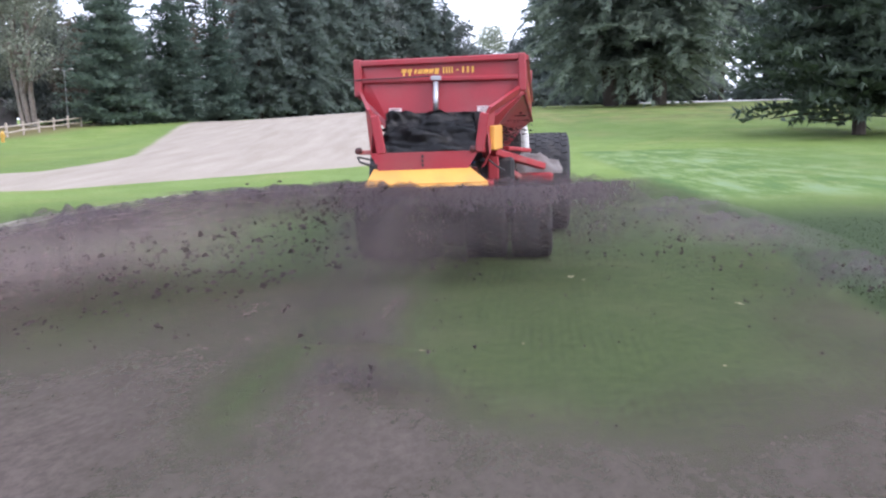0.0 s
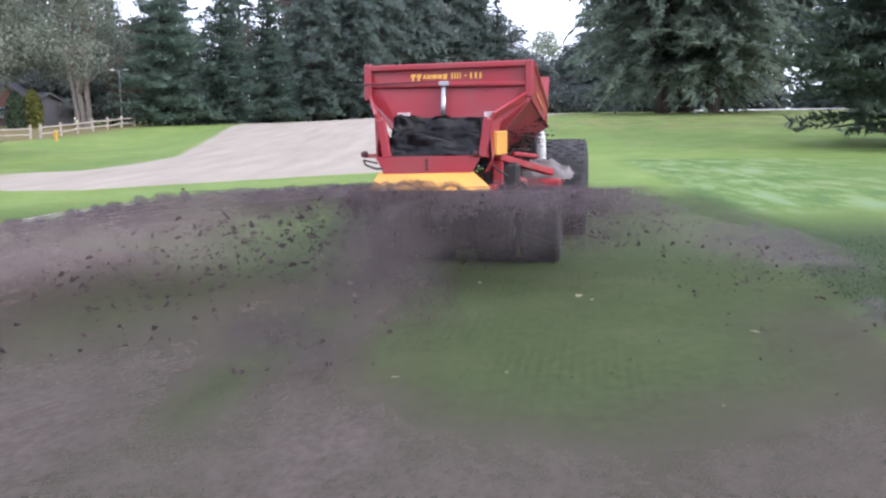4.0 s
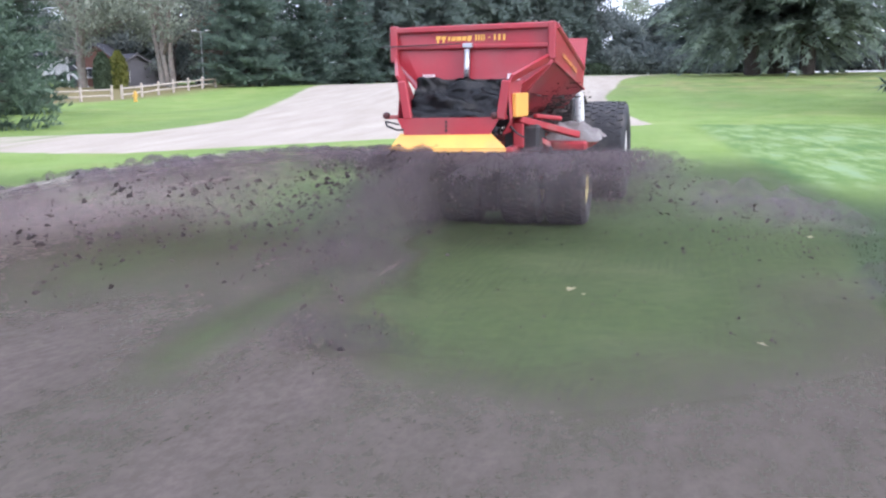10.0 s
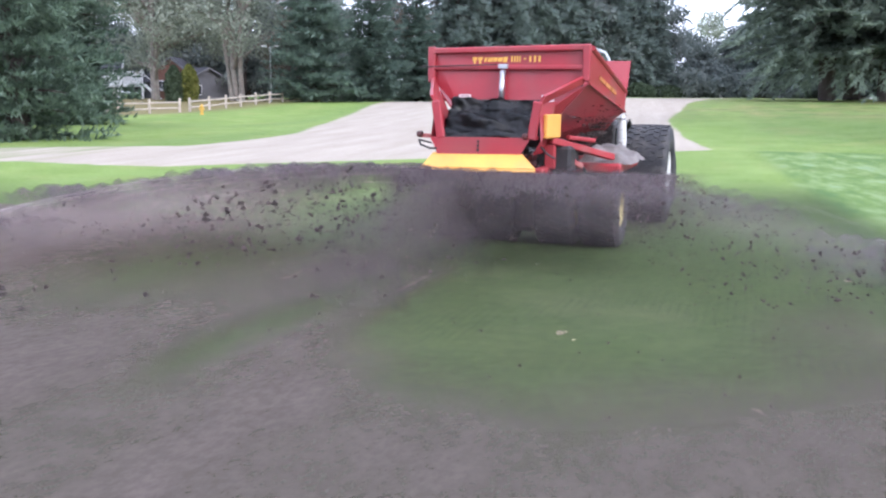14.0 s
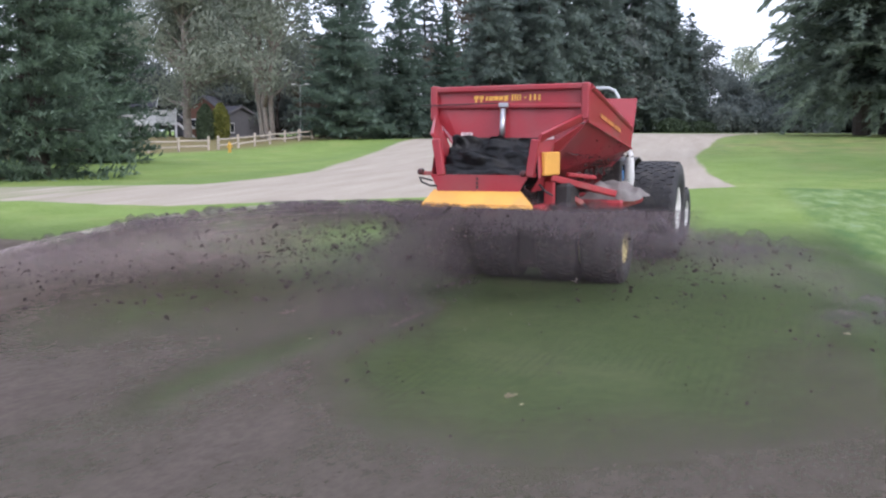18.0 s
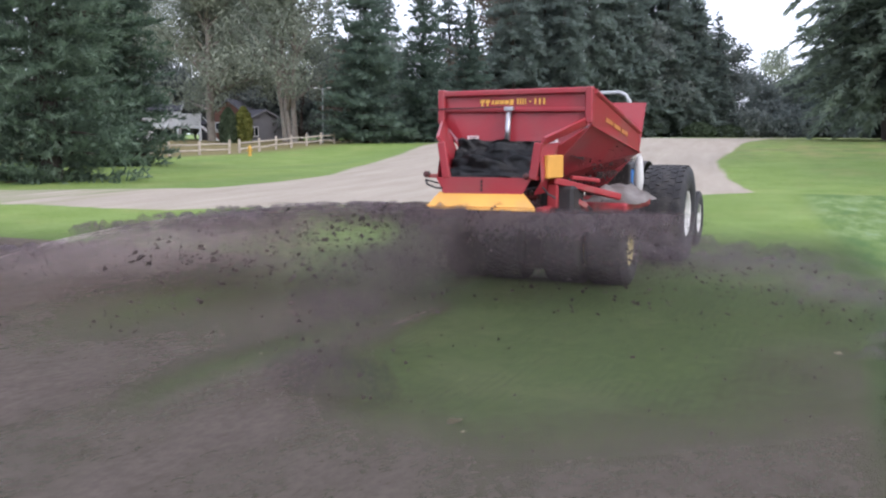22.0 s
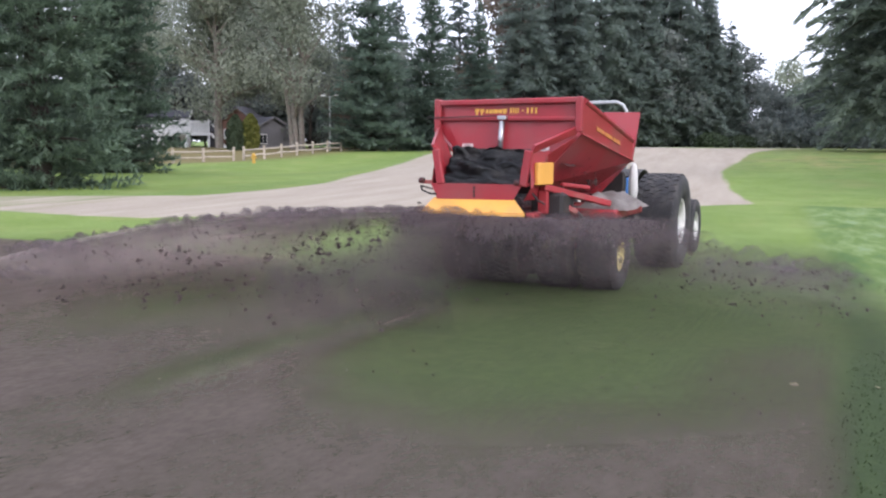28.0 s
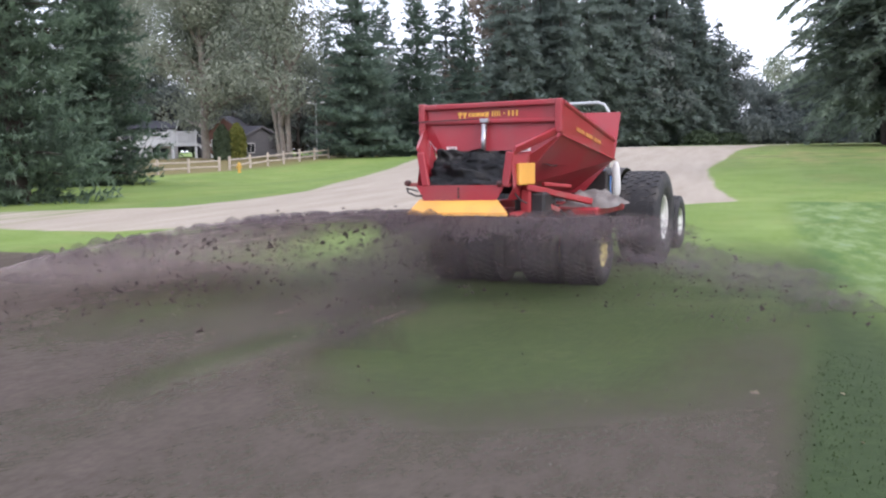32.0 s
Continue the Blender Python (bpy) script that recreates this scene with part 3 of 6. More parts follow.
def make_spreader():
    top = tagged(empty("topdressing_spreader"), "red steel towed topdressing spreader with a yellow rear deflector, throwing soil", "spreader")
    # rear wall with rails and posts
    part("rear_wall", plate(B(), [(-0.80, 0.0, 2.03), (0.76, 0.0, 2.05), (0.745, 0.0, 1.72), (0.46, -0.04, 1.45), (-0.52, -0.04, 1.45), (-0.79, 0.0, 1.72)], 0.012), RED, top)
    bm = B()
    box(bm, (-0.025, -0.02, 2.055), (1.66, 0.075, 0.060), 0.012, Matrix.Rotation(radians(-0.9), 4, "Y"))
    part("top_rail", bm, RED, top)
    part("middle_rail", box(B(), (-0.025, -0.03, 1.875), (1.56, 0.055, 0.050), 0.014), RED, top)
    for x, z in ((-0.825, 1.905), (0.775, 1.92)):
        part("corner_post", box(B(), (x, -0.02, z), (0.075, 0.095, 0.36), 0.012), RED, top)
    # hopper sides: a band under the rim, then a slope down to the belt
    for s, rx in ((1, 0.81), (-1, -0.85)):
        rim0, rim1 = (rx, 0.02, 2.06), (rx, 2.12, 1.66)
        knee0, knee1 = (rx - 0.03 * s, 0.02, 1.72), (rx, 2.12, 1.42)
        low0, low1 = (0.32 * s - 0.03, -0.1, 1.16), (0.32 * s - 0.03, 2.05, 1.04)
        side = part("hopper_side", plate(B(), [rim0, rim1, knee1, knee0], 0.014), RED, top)
        part("side_slope", plate(B(), [knee0, knee1, low1, low0], 0.014), RED, top)
        bm = B()
        tube(bm, [rim0, rim1], 0.030, 8)
        part("side_rim", bm, RED, top)
        bm = B()
        tube(bm, [Vector(knee0) + Vector((0.01 * s, 0, 0)), Vector(knee1) + Vector((0.01 * s, 0, 0))], 0.014, 6)
        part("side_rib", bm, RED_WORN, top)
        bm = B()
        for i in range(3):
            u0, u1 = 0.02 + 0.33 * i, 0.30 + 0.33 * i
            q = [Vector(knee0).lerp(Vector(rim0), 0.35).lerp(Vector(knee1).lerp(Vector(rim1), 0.35), 0.22 + 0.5 * u0 * 1.5 * 0.66), Vector(knee0).lerp(Vector(rim0), 0.35).lerp(Vector(knee1).lerp(Vector(rim1), 0.35), 0.22 + 0.5 * u1 * 1.5 * 0.66)]
            up = Vector((0, 0, 0.05))
            off = Vector((0.011 * s, 0, 0))
            plate(bm, [q[0] + off, q[1] + off, q[1] + up + off, q[0] + up + off], 0.003)
        part("lettering_bars", bm, LETTER_WORN, side, "worn yellow lettering on the side")
    # front wall, higher than the side rims
    part("front_wall", plate(B(), [(-0.86, 2.16, 2.02), (0.82, 2.42, 2.02), (0.80, 2.20, 1.45), (0.42, 2.08, 1.0), (-0.48, 2.08, 1.0), (-0.85, 2.16, 1.45)], 0.014), RED, top)
    # rear chute
    for s, x0, xe in ((1, 0.765, 0.47), (-1, -0.82, -0.59)):
        part("chute_flange", plate(B(), [(x0, -0.02, 1.80), (x0 - 0.03 * s, -0.02, 1.72), (xe - 0.02 * s, -0.58, 1.515), (xe + 0.03 * s, -0.60, 1.60)], 0.03), RED, top, "bright red folded edge")
        outer = [(xe - 0.01 * s, -0.60, 1.53), (xe + 0.02 * s, -0.64, 1.18), (xe - 0.06 * s, -0.62, 1.05)]
        outer += [(0.42, -0.22, 1.05), (0.52, -0.20, 1.55)] if s > 0 else [(-0.48, 0.0, 1.05), (x0 + 0.04, 0.0, 1.71)]
        part("chute_side", plate(B(), outer, 0.02), RED, top)
        bm = B()
        box(bm, (xe - 0.05 * s, -0.615, 1.37), (0.085, 0.05, 0.36), 0.01, Matrix.Rotation(radians(9 * s), 4, "Y"))
        part("chute_post", bm, RED, top)
    # rubber mat hanging over the outlet: a wavy sheet with folds
    bm = B()
    nu, nv = 44, 22
    grid = []
    for j in range(nv + 1):
        v = j / nv
        row = []
        for i in range(nu + 1):
            u = i / nu
            half = 0.40 + 0.07 * v
            p = Vector((-0.075 + (2 * u - 1) * half, -0.30 - 0.30 * v, 1.535 - 0.345 * v))
            wave = 0.055 * noise.noise((u * 3, v * 5, 3.1)) + 0.09 * abs(noise.noise((u * 4, v * 10, 1.7))) * (1.15 - v) + 0.03 * abs(noise.noise((u * 9, v * 14, 5.2))) + 0.02 * math.sin(v * 9 + 3 * math.sin(u * 5))
            row.append(bm.verts.new(p + Vector((0, -wave, wave * 0.7))))
        grid.append(row)
    for a, b in zip(grid, grid[1:]):
        for i in range(nu):
            bm.faces.new((a[i], a[i + 1], b[i + 1], b[i]))
    bmesh.ops.solidify(bm, geom=list(bm.faces), thickness=0.012)
    part("rubber_mat", bm, BLACK_MAT, top, "creased black rubber curtain over the outlet", smooth=True)
    part("outlet_back", box(B(), (-0.07, -0.22, 1.33), (0.92, 0.04, 0.46), 0.0), DARK, top)
    part("lower_panel", plate(B(), [(-0.615, -0.62, 1.20), (0.385, -0.62, 1.21), (0.290, -0.62, 1.05), (-0.545, -0.62, 1.04)], 0.02), RED, top)
    bm = B()
    for z in (1.085, 1.125, 1.165):
        box(bm, (-0.13, -0.636, z), (0.018, 0.014, 0.026), 0.003)
    part("latch_chain", bm, DARK, top)
    part("deflector", plate(B(), [(-0.595, -0.60, 1.045), (0.290, -0.60, 1.06), (0.480, -0.80, 0.930), (-0.640, -0.80, 0.915)], 0.02), YELLOW, top, "sun-bleached yellow rubber-edged deflector")
    part("deflector_lip", plate(B(), [(-0.640, -0.80, 0.915), (0.480, -0.80, 0.930), (0.480, -0.81, 0.900), (-0.640, -0.81, 0.885)], 0.016), YELLOW, top)
    # yellow box on the chute, lamps on brackets
    bm = B()
    box(bm, (0.535, -0.40, 1.315), (0.05, 0.32, 0.225), 0.010, Matrix.Rotation(radians(-10), 4, "Z"))
    part("control_box", bm, YELLOW, top, "bright yellow rectangular box")
    for x in (-0.725, 0.335):
        lamp = part("rear_lamp", spun(B(), [(-0.022, 0.014), (-0.02, 0.028), (0.025, 0.032), (0.03, 0.018)], 14), DARK, top)
        lamp.location = (x, -0.63, 1.225)
        lamp.rotation_euler = (0, 0, radians(90))
        part("lens", spun(B(), [(-0.034, 0.008), (-0.030, 0.026), (-0.020, 0.032)], 14), LAMP_RED, lamp)
        part("lamp_bracket", box(B(), (x + 0.06, -0.61, 1.21), (0.12, 0.02, 0.04), 0.004), RED_WORN, top)
    bm = B()
    tube(bm, [(-0.735, -0.63, 1.17), (-0.715, -0.64, 1.125), (-0.62, -0.64, 1.09), (-0.55, -0.63, 1.09)], 0.011, 6)
    tube(bm, [(-0.735, -0.63, 1.17), (-0.60, -0.63, 1.14)], 0.009, 6)
    part("wire_guard", bm, DARK, top)
    # hydraulic cylinder and cross rod on the rear wall
    ram = part("hydraulic_ram", tube(B(), [(-0.055, -0.085, 1.85), (-0.060, -0.12, 1.50)], 0.030, 12), STEEL, top, "bare steel ram", smooth=True)
    part("ram_clevis", box(B(), (-0.053, -0.075, 1.885), (0.10, 0.07, 0.045), 0.008), STEEL, ram)
    part("cross_rod", tube(B(), [(-0.95, -0.075, 1.885), (-0.12, -0.075, 1.905)], 0.006, 6), DARK, top)
    for x in (-0.465, 0.40):
        part("sticker", box(B(), (x, -0.042, 1.575), (0.125, 0.004, 0.068), 0.0), STICKER, top, "small pale sticker")
        bm = B()
        for k in range(3):
            box(bm, (x, -0.0455, 1.595 - 0.018 * k), (0.10 - 0.02 * k, 0.003, 0.006), 0.0)
        part("sticker_print", bm, LAMP_RED, top)
    # lettering on the rear wall as plain bars
    word = [(-0.375, 0.052), (-0.318, 0.05), (-0.262, 0.028), (-0.215, 0.05), (-0.162, 0.05), (-0.108, 0.05), (-0.054, 0.045)]
    for i, (x, w) in enumerate(word):
        bm = B()
        lean = 0.010
        h = 0.055 if i < 2 or i > 5 else 0.042
        z = 1.955
        plate(bm, [(x - w / 2, -0.0135, z - h / 2 + (0.02 if i in (0, 1) else 0)), (x + w / 2 - 0.004, -0.0135, z - h / 2 + (0.02 if i in (0, 1) else 0)), (x + w / 2 + lean - 0.004, -0.0135, z + h / 2), (x - w / 2 + lean, -0.0135, z + h / 2)], 0.004)
        if i in (0, 1):
            plate(bm, [(x - 0.010, -0.0135, z - h / 2 - 0.012), (x + 0.010, -0.0135, z - h / 2 - 0.012), (x + 0.012, -0.0135, z - h / 2 + 0.02), (x - 0.008, -0.0135, z - h / 2 + 0.02)], 0.004)
        part("lettering_bar", bm, LETTER, top, "slanted yellow lettering bar")
    for x, w in ((0.015, 0.016), (0.045, 0.016), (0.072, 0.014), (0.098, 0.014), (0.150, 0.022), (0.205, 0.018), (0.252, 0.022), (0.298, 0.022)):
        h = 0.014 if abs(x - 0.150) < 0.001 else 0.060
        part("lettering_bar", box(B(), (x, -0.0135, 1.962), (w, 0.004, h), 0.0), LETTER, top, "narrow yellow lettering bar")
    # frame, axle, arms and side platform
    for x in (-0.52, 0.46):
        part("chassis_beam", box(B(), (x, 0.9, 0.86), (0.09, 3.0, 0.13), 0.012), RED_WORN, top)
    for y in (-0.35, 0.85, 2.2):
        part("cross_member", box(B(), (-0.03, y, 0.83), (1.05, 0.09, 0.10), 0.01), RED_WORN, top)
    part("axle", box(B(), (0.0, 0.85, 0.42), (1.25, 0.10, 0.10), 0.012), DARK, top)
    for x in (-0.5, 0.48):
        part("axle_hanger", box(B(), (x, 0.85, 0.62), (0.10, 0.26, 0.40), 0.02), RED_WORN, top)
    part("drawbar", box(B(), (0.0, 2.95, 0.58), (0.12, 1.5, 0.12), 0.015), RED_WORN, top)
    part("side_platform", box(B(), (0.80, 1.05, 0.865), (0.52, 1.25, 0.10), 0.02), RED_WORN, top)
    for a, b, r in (((0.50, -0.35, 1.18), (0.95, 0.55, 0.98), 0.045), ((0.55, -0.20, 1.05), (0.72, 0.10, 0.90), 0.04), ((0.62, -0.1, 1.20), (0.83, 0.2, 1.16), 0.028), ((0.50, -0.3, 0.90), (0.50, -0.3, 1.15), 0.05)):
        bm = B()
        d = Vector(b) - Vector(a)
        box(bm, (Vector(a) + Vector(b)) / 2, (r * 2, r * 1.5, d.length), 0.01, d.to_track_quat("Z", "Y").to_matrix().to_4x4())
        part("support_arm", bm, RED_WORN, top)
    bm = B()
    tube(bm, [(0.47, -0.55, 1.12), (0.55, -0.62, 1.06), (0.62, -0.60, 1.02)], 0.010, 6)
    part("release_lever", bm, DARK, top)
    bm = B()
    for k in range(3):
        tube(bm, [(0.56 + 0.07 * k, 0.0, 0.98), (0.60 + 0.06 * k, 0.35, 0.94 - 0.05 * k), (0.52, 0.9, 0.90), (0.4, 1.6, 0.86)], 0.016, 6)
    part("hydraulic_hose", bm, DARK, top)
    part("chute_inner", plate(B(), [(0.745, 0.0, 1.70), (0.50, -0.25, 1.50), (0.40, -0.22, 1.06), (0.285, -0.10, 1.15)], 0.02), RED_WORN, top)
    part("axle_housing", box(B(), (0.01, 0.85, 0.40), (0.27, 0.55, 0.52), 0.05), DARK, top)
    part("pump_panel", box(B(), (0.40, 2.30, 0.98), (0.56, 0.08, 0.60), 0.02), DARK, top)
    # added dark block that gives the shaded cavity right of the deflector its black
    part("cavity_block", box(B(), (0.52, -0.05, 0.99), (0.34, 0.42, 0.26), 0.03), DARK, top)
    # twin spinner discs under the deflector
    for x in (-0.42, 0.22):
        disc = part("spinner_disc", spun(B(), [(-0.01, 0.02), (-0.008, 0.30), (0.008, 0.30), (0.012, 0.06), (0.05, 0.04)], 28, "z"), STEEL, top)
        disc.location = (x, -0.55, 0.80)
        for k in range(4):
            fin = part("fin", box(B(), (0.16, 0.0, 0.035), (0.26, 0.008, 0.05), 0.0), STEEL, disc)
            fin.rotation_euler = (0, 0, math.pi / 2 * k)
    # crumpled canvas on the platform
    bm = B()
    nu, nv = 18, 16
    grid = []
    for j in range(nv + 1):
        row = []
        for i in range(nu + 1):
            u, v = i / nu * 2 - 1, j / nv * 2 - 1
            fold = noise.noise((u * 2.2, v * 2.2, 0.4)) * 0.07 + abs(noise.noise((u * 5, v * 5, 2.0))) * 0.05
            dome = max(0.0, 1 - 0.8 * (u * u + v * v))
            z = 0.925 + 0.13 * dome + fold * (0.35 + dome) - (0.05 if max(abs(u), abs(v)) > 0.93 else 0.0)
            row.append(bm.verts.new((0.85 + 0.31 * u + 0.05 * noise.noise((v * 2, 1, 1)), 1.06 + 0.50 * v, max(z, 0.905))))
        grid.append(row)
    for a, b in zip(grid, grid[1:]):
        for i in range(nu):
            bm.faces.new((a[i], a[i + 1], b[i + 1], b[i]))
    bmesh.ops.solidify(bm, geom=list(bm.faces), thickness=0.012)
    part("folded_canvas", bm, CANVAS, top, "dusty grey canvas crumpled on the side platform", smooth=True)
    # soil heap inside
    bm = B()
    grid = []
    for j in range(15):
        row = []
        for i in range(11):
            u, v = i / 10 * 2 - 1, j / 14
            row.append(bm.verts.new((-0.02 + u * 0.62, 0.1 + 1.85 * v, 1.40 - 0.10 * v + 0.10 * (1 - u * u) + 0.05 * noise.noise((u * 3, v * 6, 7)))))
        grid.append(row)
    for a, b in zip(grid, grid[1:]):
        for i in range(10):
            bm.faces.new((a[i], a[i + 1], b[i + 1], b[i]))
    part("soil_load", bm, SOIL, top, "dark moist soil load")
    wheels = [make_wheel("wheel", 0.405, 0.44, RIM, top, (0.83, 0.85, 0.405), 4, 0.19, 1), make_wheel("wheel", 0.405, 0.44, RIM, top, (-0.81, 0.85, 0.405), 4, 0.19, -1),
              make_wheel("wheel", 0.405, 0.44, RIM, top, (0.35, 0.85, 0.405), 4, 0.19, 1), make_wheel("wheel", 0.405, 0.44, RIM, top, (-0.33, 0.85, 0.405), 4, 0.19, -1)]
    return top, wheels


spreader, spreader_wheels = make_spreader()


# ---- the tractor ahead of it ----
def make_tractor():
    top = tagged(empty("tractor"), "blue compact tractor with wide turf tyres towing the spreader", "tractor")
    part("hood", box(B(), (-0.02, 4.75, 1.02), (0.62, 1.35, 0.42), 0.08), BLUE, top)
    part("chassis", box(B(), (0.0, 4.1, 0.62), (0.42, 2.6, 0.34), 0.04), DARK, top)
    part("rear_axle", box(B(), (0.0, 3.15, 0.62), (1.4, 0.26, 0.26), 0.05), DARK, top)
    part("front_axle", box(B(), (0.0, 5.05, 0.40), (1.4, 0.14, 0.14), 0.03), DARK, top)
    for s in (-1, 1):
        bm = B()
        pts = []
        for k in range(9):
            a = radians(60 + 12 * k)
            pts.append((3.25 - 0.66 * math.cos(a), 0.62 + 0.66 * math.sin(a)))
        for (y0, z0), (y1, z1) in zip(pts, pts[1:]):
            plate(bm, [(0.42 * s, y0, z0), (0.70 * s, y0, z0), (0.70 * s, y1, z1), (0.42 * s, y1, z1)], 0.02)
        part("fender", bm, DARK, top, "dark dusty mudguard")
    part("seat", box(B(), (-0.05, 3.25, 1.12), (0.46, 0.46, 0.12), 0.05), BLACK_MAT, top)
    part("seat_back", box(B(), (-0.05, 3.05, 1.34), (0.44, 0.10, 0.42), 0.04), BLACK_MAT, top)
    bm = B()
    hoop = [(-0.50, 3.55, 0.75), (-0.50, 3.6, 2.05), (-0.47, 3.6, 2.15), (-0.38, 3.6, 2.195), (0.20, 3.6, 2.205), (0.29, 3.6, 2.17), (0.345, 3.6, 2.08), (0.36, 3.55, 0.75)]
    tube(bm, hoop, 0.026, 10)
    part("roll_bar", bm, GREY_TUBE, top, "grey tubular roll-over hoop", smooth=True)
    bm = B()
    spun(bm, [(0.0, 0.03), (0.03, 0.055), (0.16, 0.065), (0.34, 0.055), (0.44, 0.04), (0.48, 0.02)], 18, "z")
    tank = part("plastic_tank", bm, PALE_PLASTIC, top, "pale dusty plastic tank", smooth=True)
    tank.location = (0.71, 2.62, 0.90)
    bm = B()
    tube(bm, [(0.30, 2.5, 0.75), (0.46, 2.55, 1.05), (0.56, 2.62, 1.40), (0.50, 2.7, 1.52)], 0.022, 6)
    tube(bm, [(0.10, 2.45, 0.70), (0.22, 2.5, 1.1), (0.42, 2.55, 1.35)], 0.02, 6)
    part("hydraulic_hose", bm, DARK, top)
    part("hitch", box(B(), (0.0, 2.85, 0.55), (0.30, 0.5, 0.10), 0.02), DARK, top)
    part("steering_column", tube(B(), [(-0.05, 3.95, 0.95), (-0.05, 3.7, 1.32)], 0.03, 8), DARK, top)
    part("front_mask", box(B(), (-0.02, 5.44, 0.98), (0.5, 0.04, 0.34), 0.015), DARK, top)
    rear = [make_wheel("rear_wheel", 0.62, 0.56, WHITE_RIM, top, (1.00, 3.12, 0.62), 6, 0.30, 1, 0.04), make_wheel("rear_wheel", 0.62, 0.56, WHITE_RIM, top, (-1.00, 3.12, 0.62), 6, 0.30, -1, 0.04)]
    front = [make_wheel("front_wheel", 0.40, 0.30, WHITE_RIM, top, (0.97, 5.05, 0.40), 4, 0.21, 1, 0.03), make_wheel("front_wheel", 0.40, 0.30, WHITE_RIM, top, (-0.97, 5.05, 0.40), 4, 0.21, -1, 0.03)]
    return top, rear, front


tractor, rear_wheels, front_wheels = make_tractor()

# ---- trees ----
def mesh_of(name, verts, faces, mat):
    me = bpy.data.meshes.new(name)
    me.from_pydata(verts, [], faces)
    me.materials.append(mat)
    return me


def spray(rng, verts, faces, p, d, up, size, blades=6, wide=0.18):
    """A small fan of narrow leaf blades at p along d."""
    side = np.cross(d, up)
    side /= np.linalg.norm(side) + 1e-9
    for k in range(blades):
        a = (k / max(blades - 1, 1) - 0.5) * 1.9 + rng.normal(0, 0.15)
        way = d * math.cos(a) + side * math.sin(a) + up * rng.normal(0, 0.22)
        w = np.cross(way, up + side * rng.normal(0, 0.4)) * size * wide * 0.5
        n = len(verts)
        start = p + d * size * (0.5 * k / blades - 0.15)
        tip = start + way * size * rng.uniform(0.55, 1.0)
        verts += [tuple(start + w), tuple(tip), tuple(start - w)]
        faces.append((n, n + 1, n + 2))


def fir_meshes(seed, tall, wide, mat, bark, bare=0.05, broad=0.18, size=0.55, whorls=38, arms=9, droop=0.35, power=0.8, gaps=0.12, wild=1.0):
    """Trunk and crown of a conifer: whorls of drooping boughs set with sprays of needles."""
    rng = np.random.default_rng(seed)
    verts, faces = [], []
    wood = B()
    tube(wood, [(0.02 * tall * rng.normal() * 0.15, 0.02 * tall * rng.normal() * 0.15, tall * k / 8 * 0.98) for k in range(9)], 0.018 * tall, 9, 0.01)
    for wv in range(whorls):
        f = bare + (1 - bare) * (wv + rng.uniform(-0.3, 0.3)) / whorls
        z0 = tall * f
        reach = wide * max(1 - f, 0.02) ** power * (0.75 + 0.25 * min(1, (f - bare) * 9 + 0.5))
        n_arm = max(4, int(arms * (0.55 + 0.45 * (1 - f))))
        spin = rng.uniform(0, 6.28)
        for a in range(n_arm):
            if rng.uniform() < gaps:
                continue
            th = spin + 6.283 * a / n_arm + rng.normal(0, 0.2)
            long = reach * rng.uniform(0.62 - 0.12 * (wild - 1), 1.12 + 0.10 * (wild - 1))
            out = np.array([math.cos(th), math.sin(th), 0.0])
            z1 = z0 + rng.normal(0, 0.012 * tall * wild)
            sag = droop * rng.uniform(0.3, 1.6) + rng.normal(0, 0.10 * (wild - 1))
            if wv % 3 == 0 and a % 2 == 0 and long > 1.0:
                tube(wood, [(0, 0, z1), tuple(out * long * 0.5 + np.array([0, 0, z1 - droop * long * 0.1])), tuple(out * long * 0.72 + np.array([0, 0, z1 - droop * long * 0.3]))], 0.03 + 0.012 * long, 5, 0.008)
            count = max(3, int(long / size * 4.4))
            for k in range(count):
                u = (k + rng.uniform(0, 1)) / count
                u = u ** 0.75
                p = out * long * u + np.array([0, 0, z1 - sag * long * u * u * 0.6 + 0.16 * long * u])
                lateral = np.array([-out[1], out[0], 0]) * rng.normal(0, 0.30) * (0.25 + 0.55 * (1 - u)) * min(long, 2.5)
                d = out * (0.8 - 0.2 * (wild - 1)) + lateral * (0.35 + 0.5 * (wild - 1)) + np.array([0, 0, -sag * u * 0.8 + rng.normal(0.08 + 0.22 * (wild - 1), 0.22 * wild)])
                d /= np.linalg.norm(d)
                spray(rng, verts, faces, p + lateral, d, np.array([0, 0, 1.0]), size * rng.uniform(0.7, 1.3), wide=broad)
    trunk = bpy.data.meshes.new("trunk")
    bmesh.ops.recalc_face_normals(wood, faces=wood.faces)
    wood.to_mesh(trunk)
    wood.free()
    trunk.materials.append(bark)
    return trunk, mesh_of("crown", verts, faces, mat)


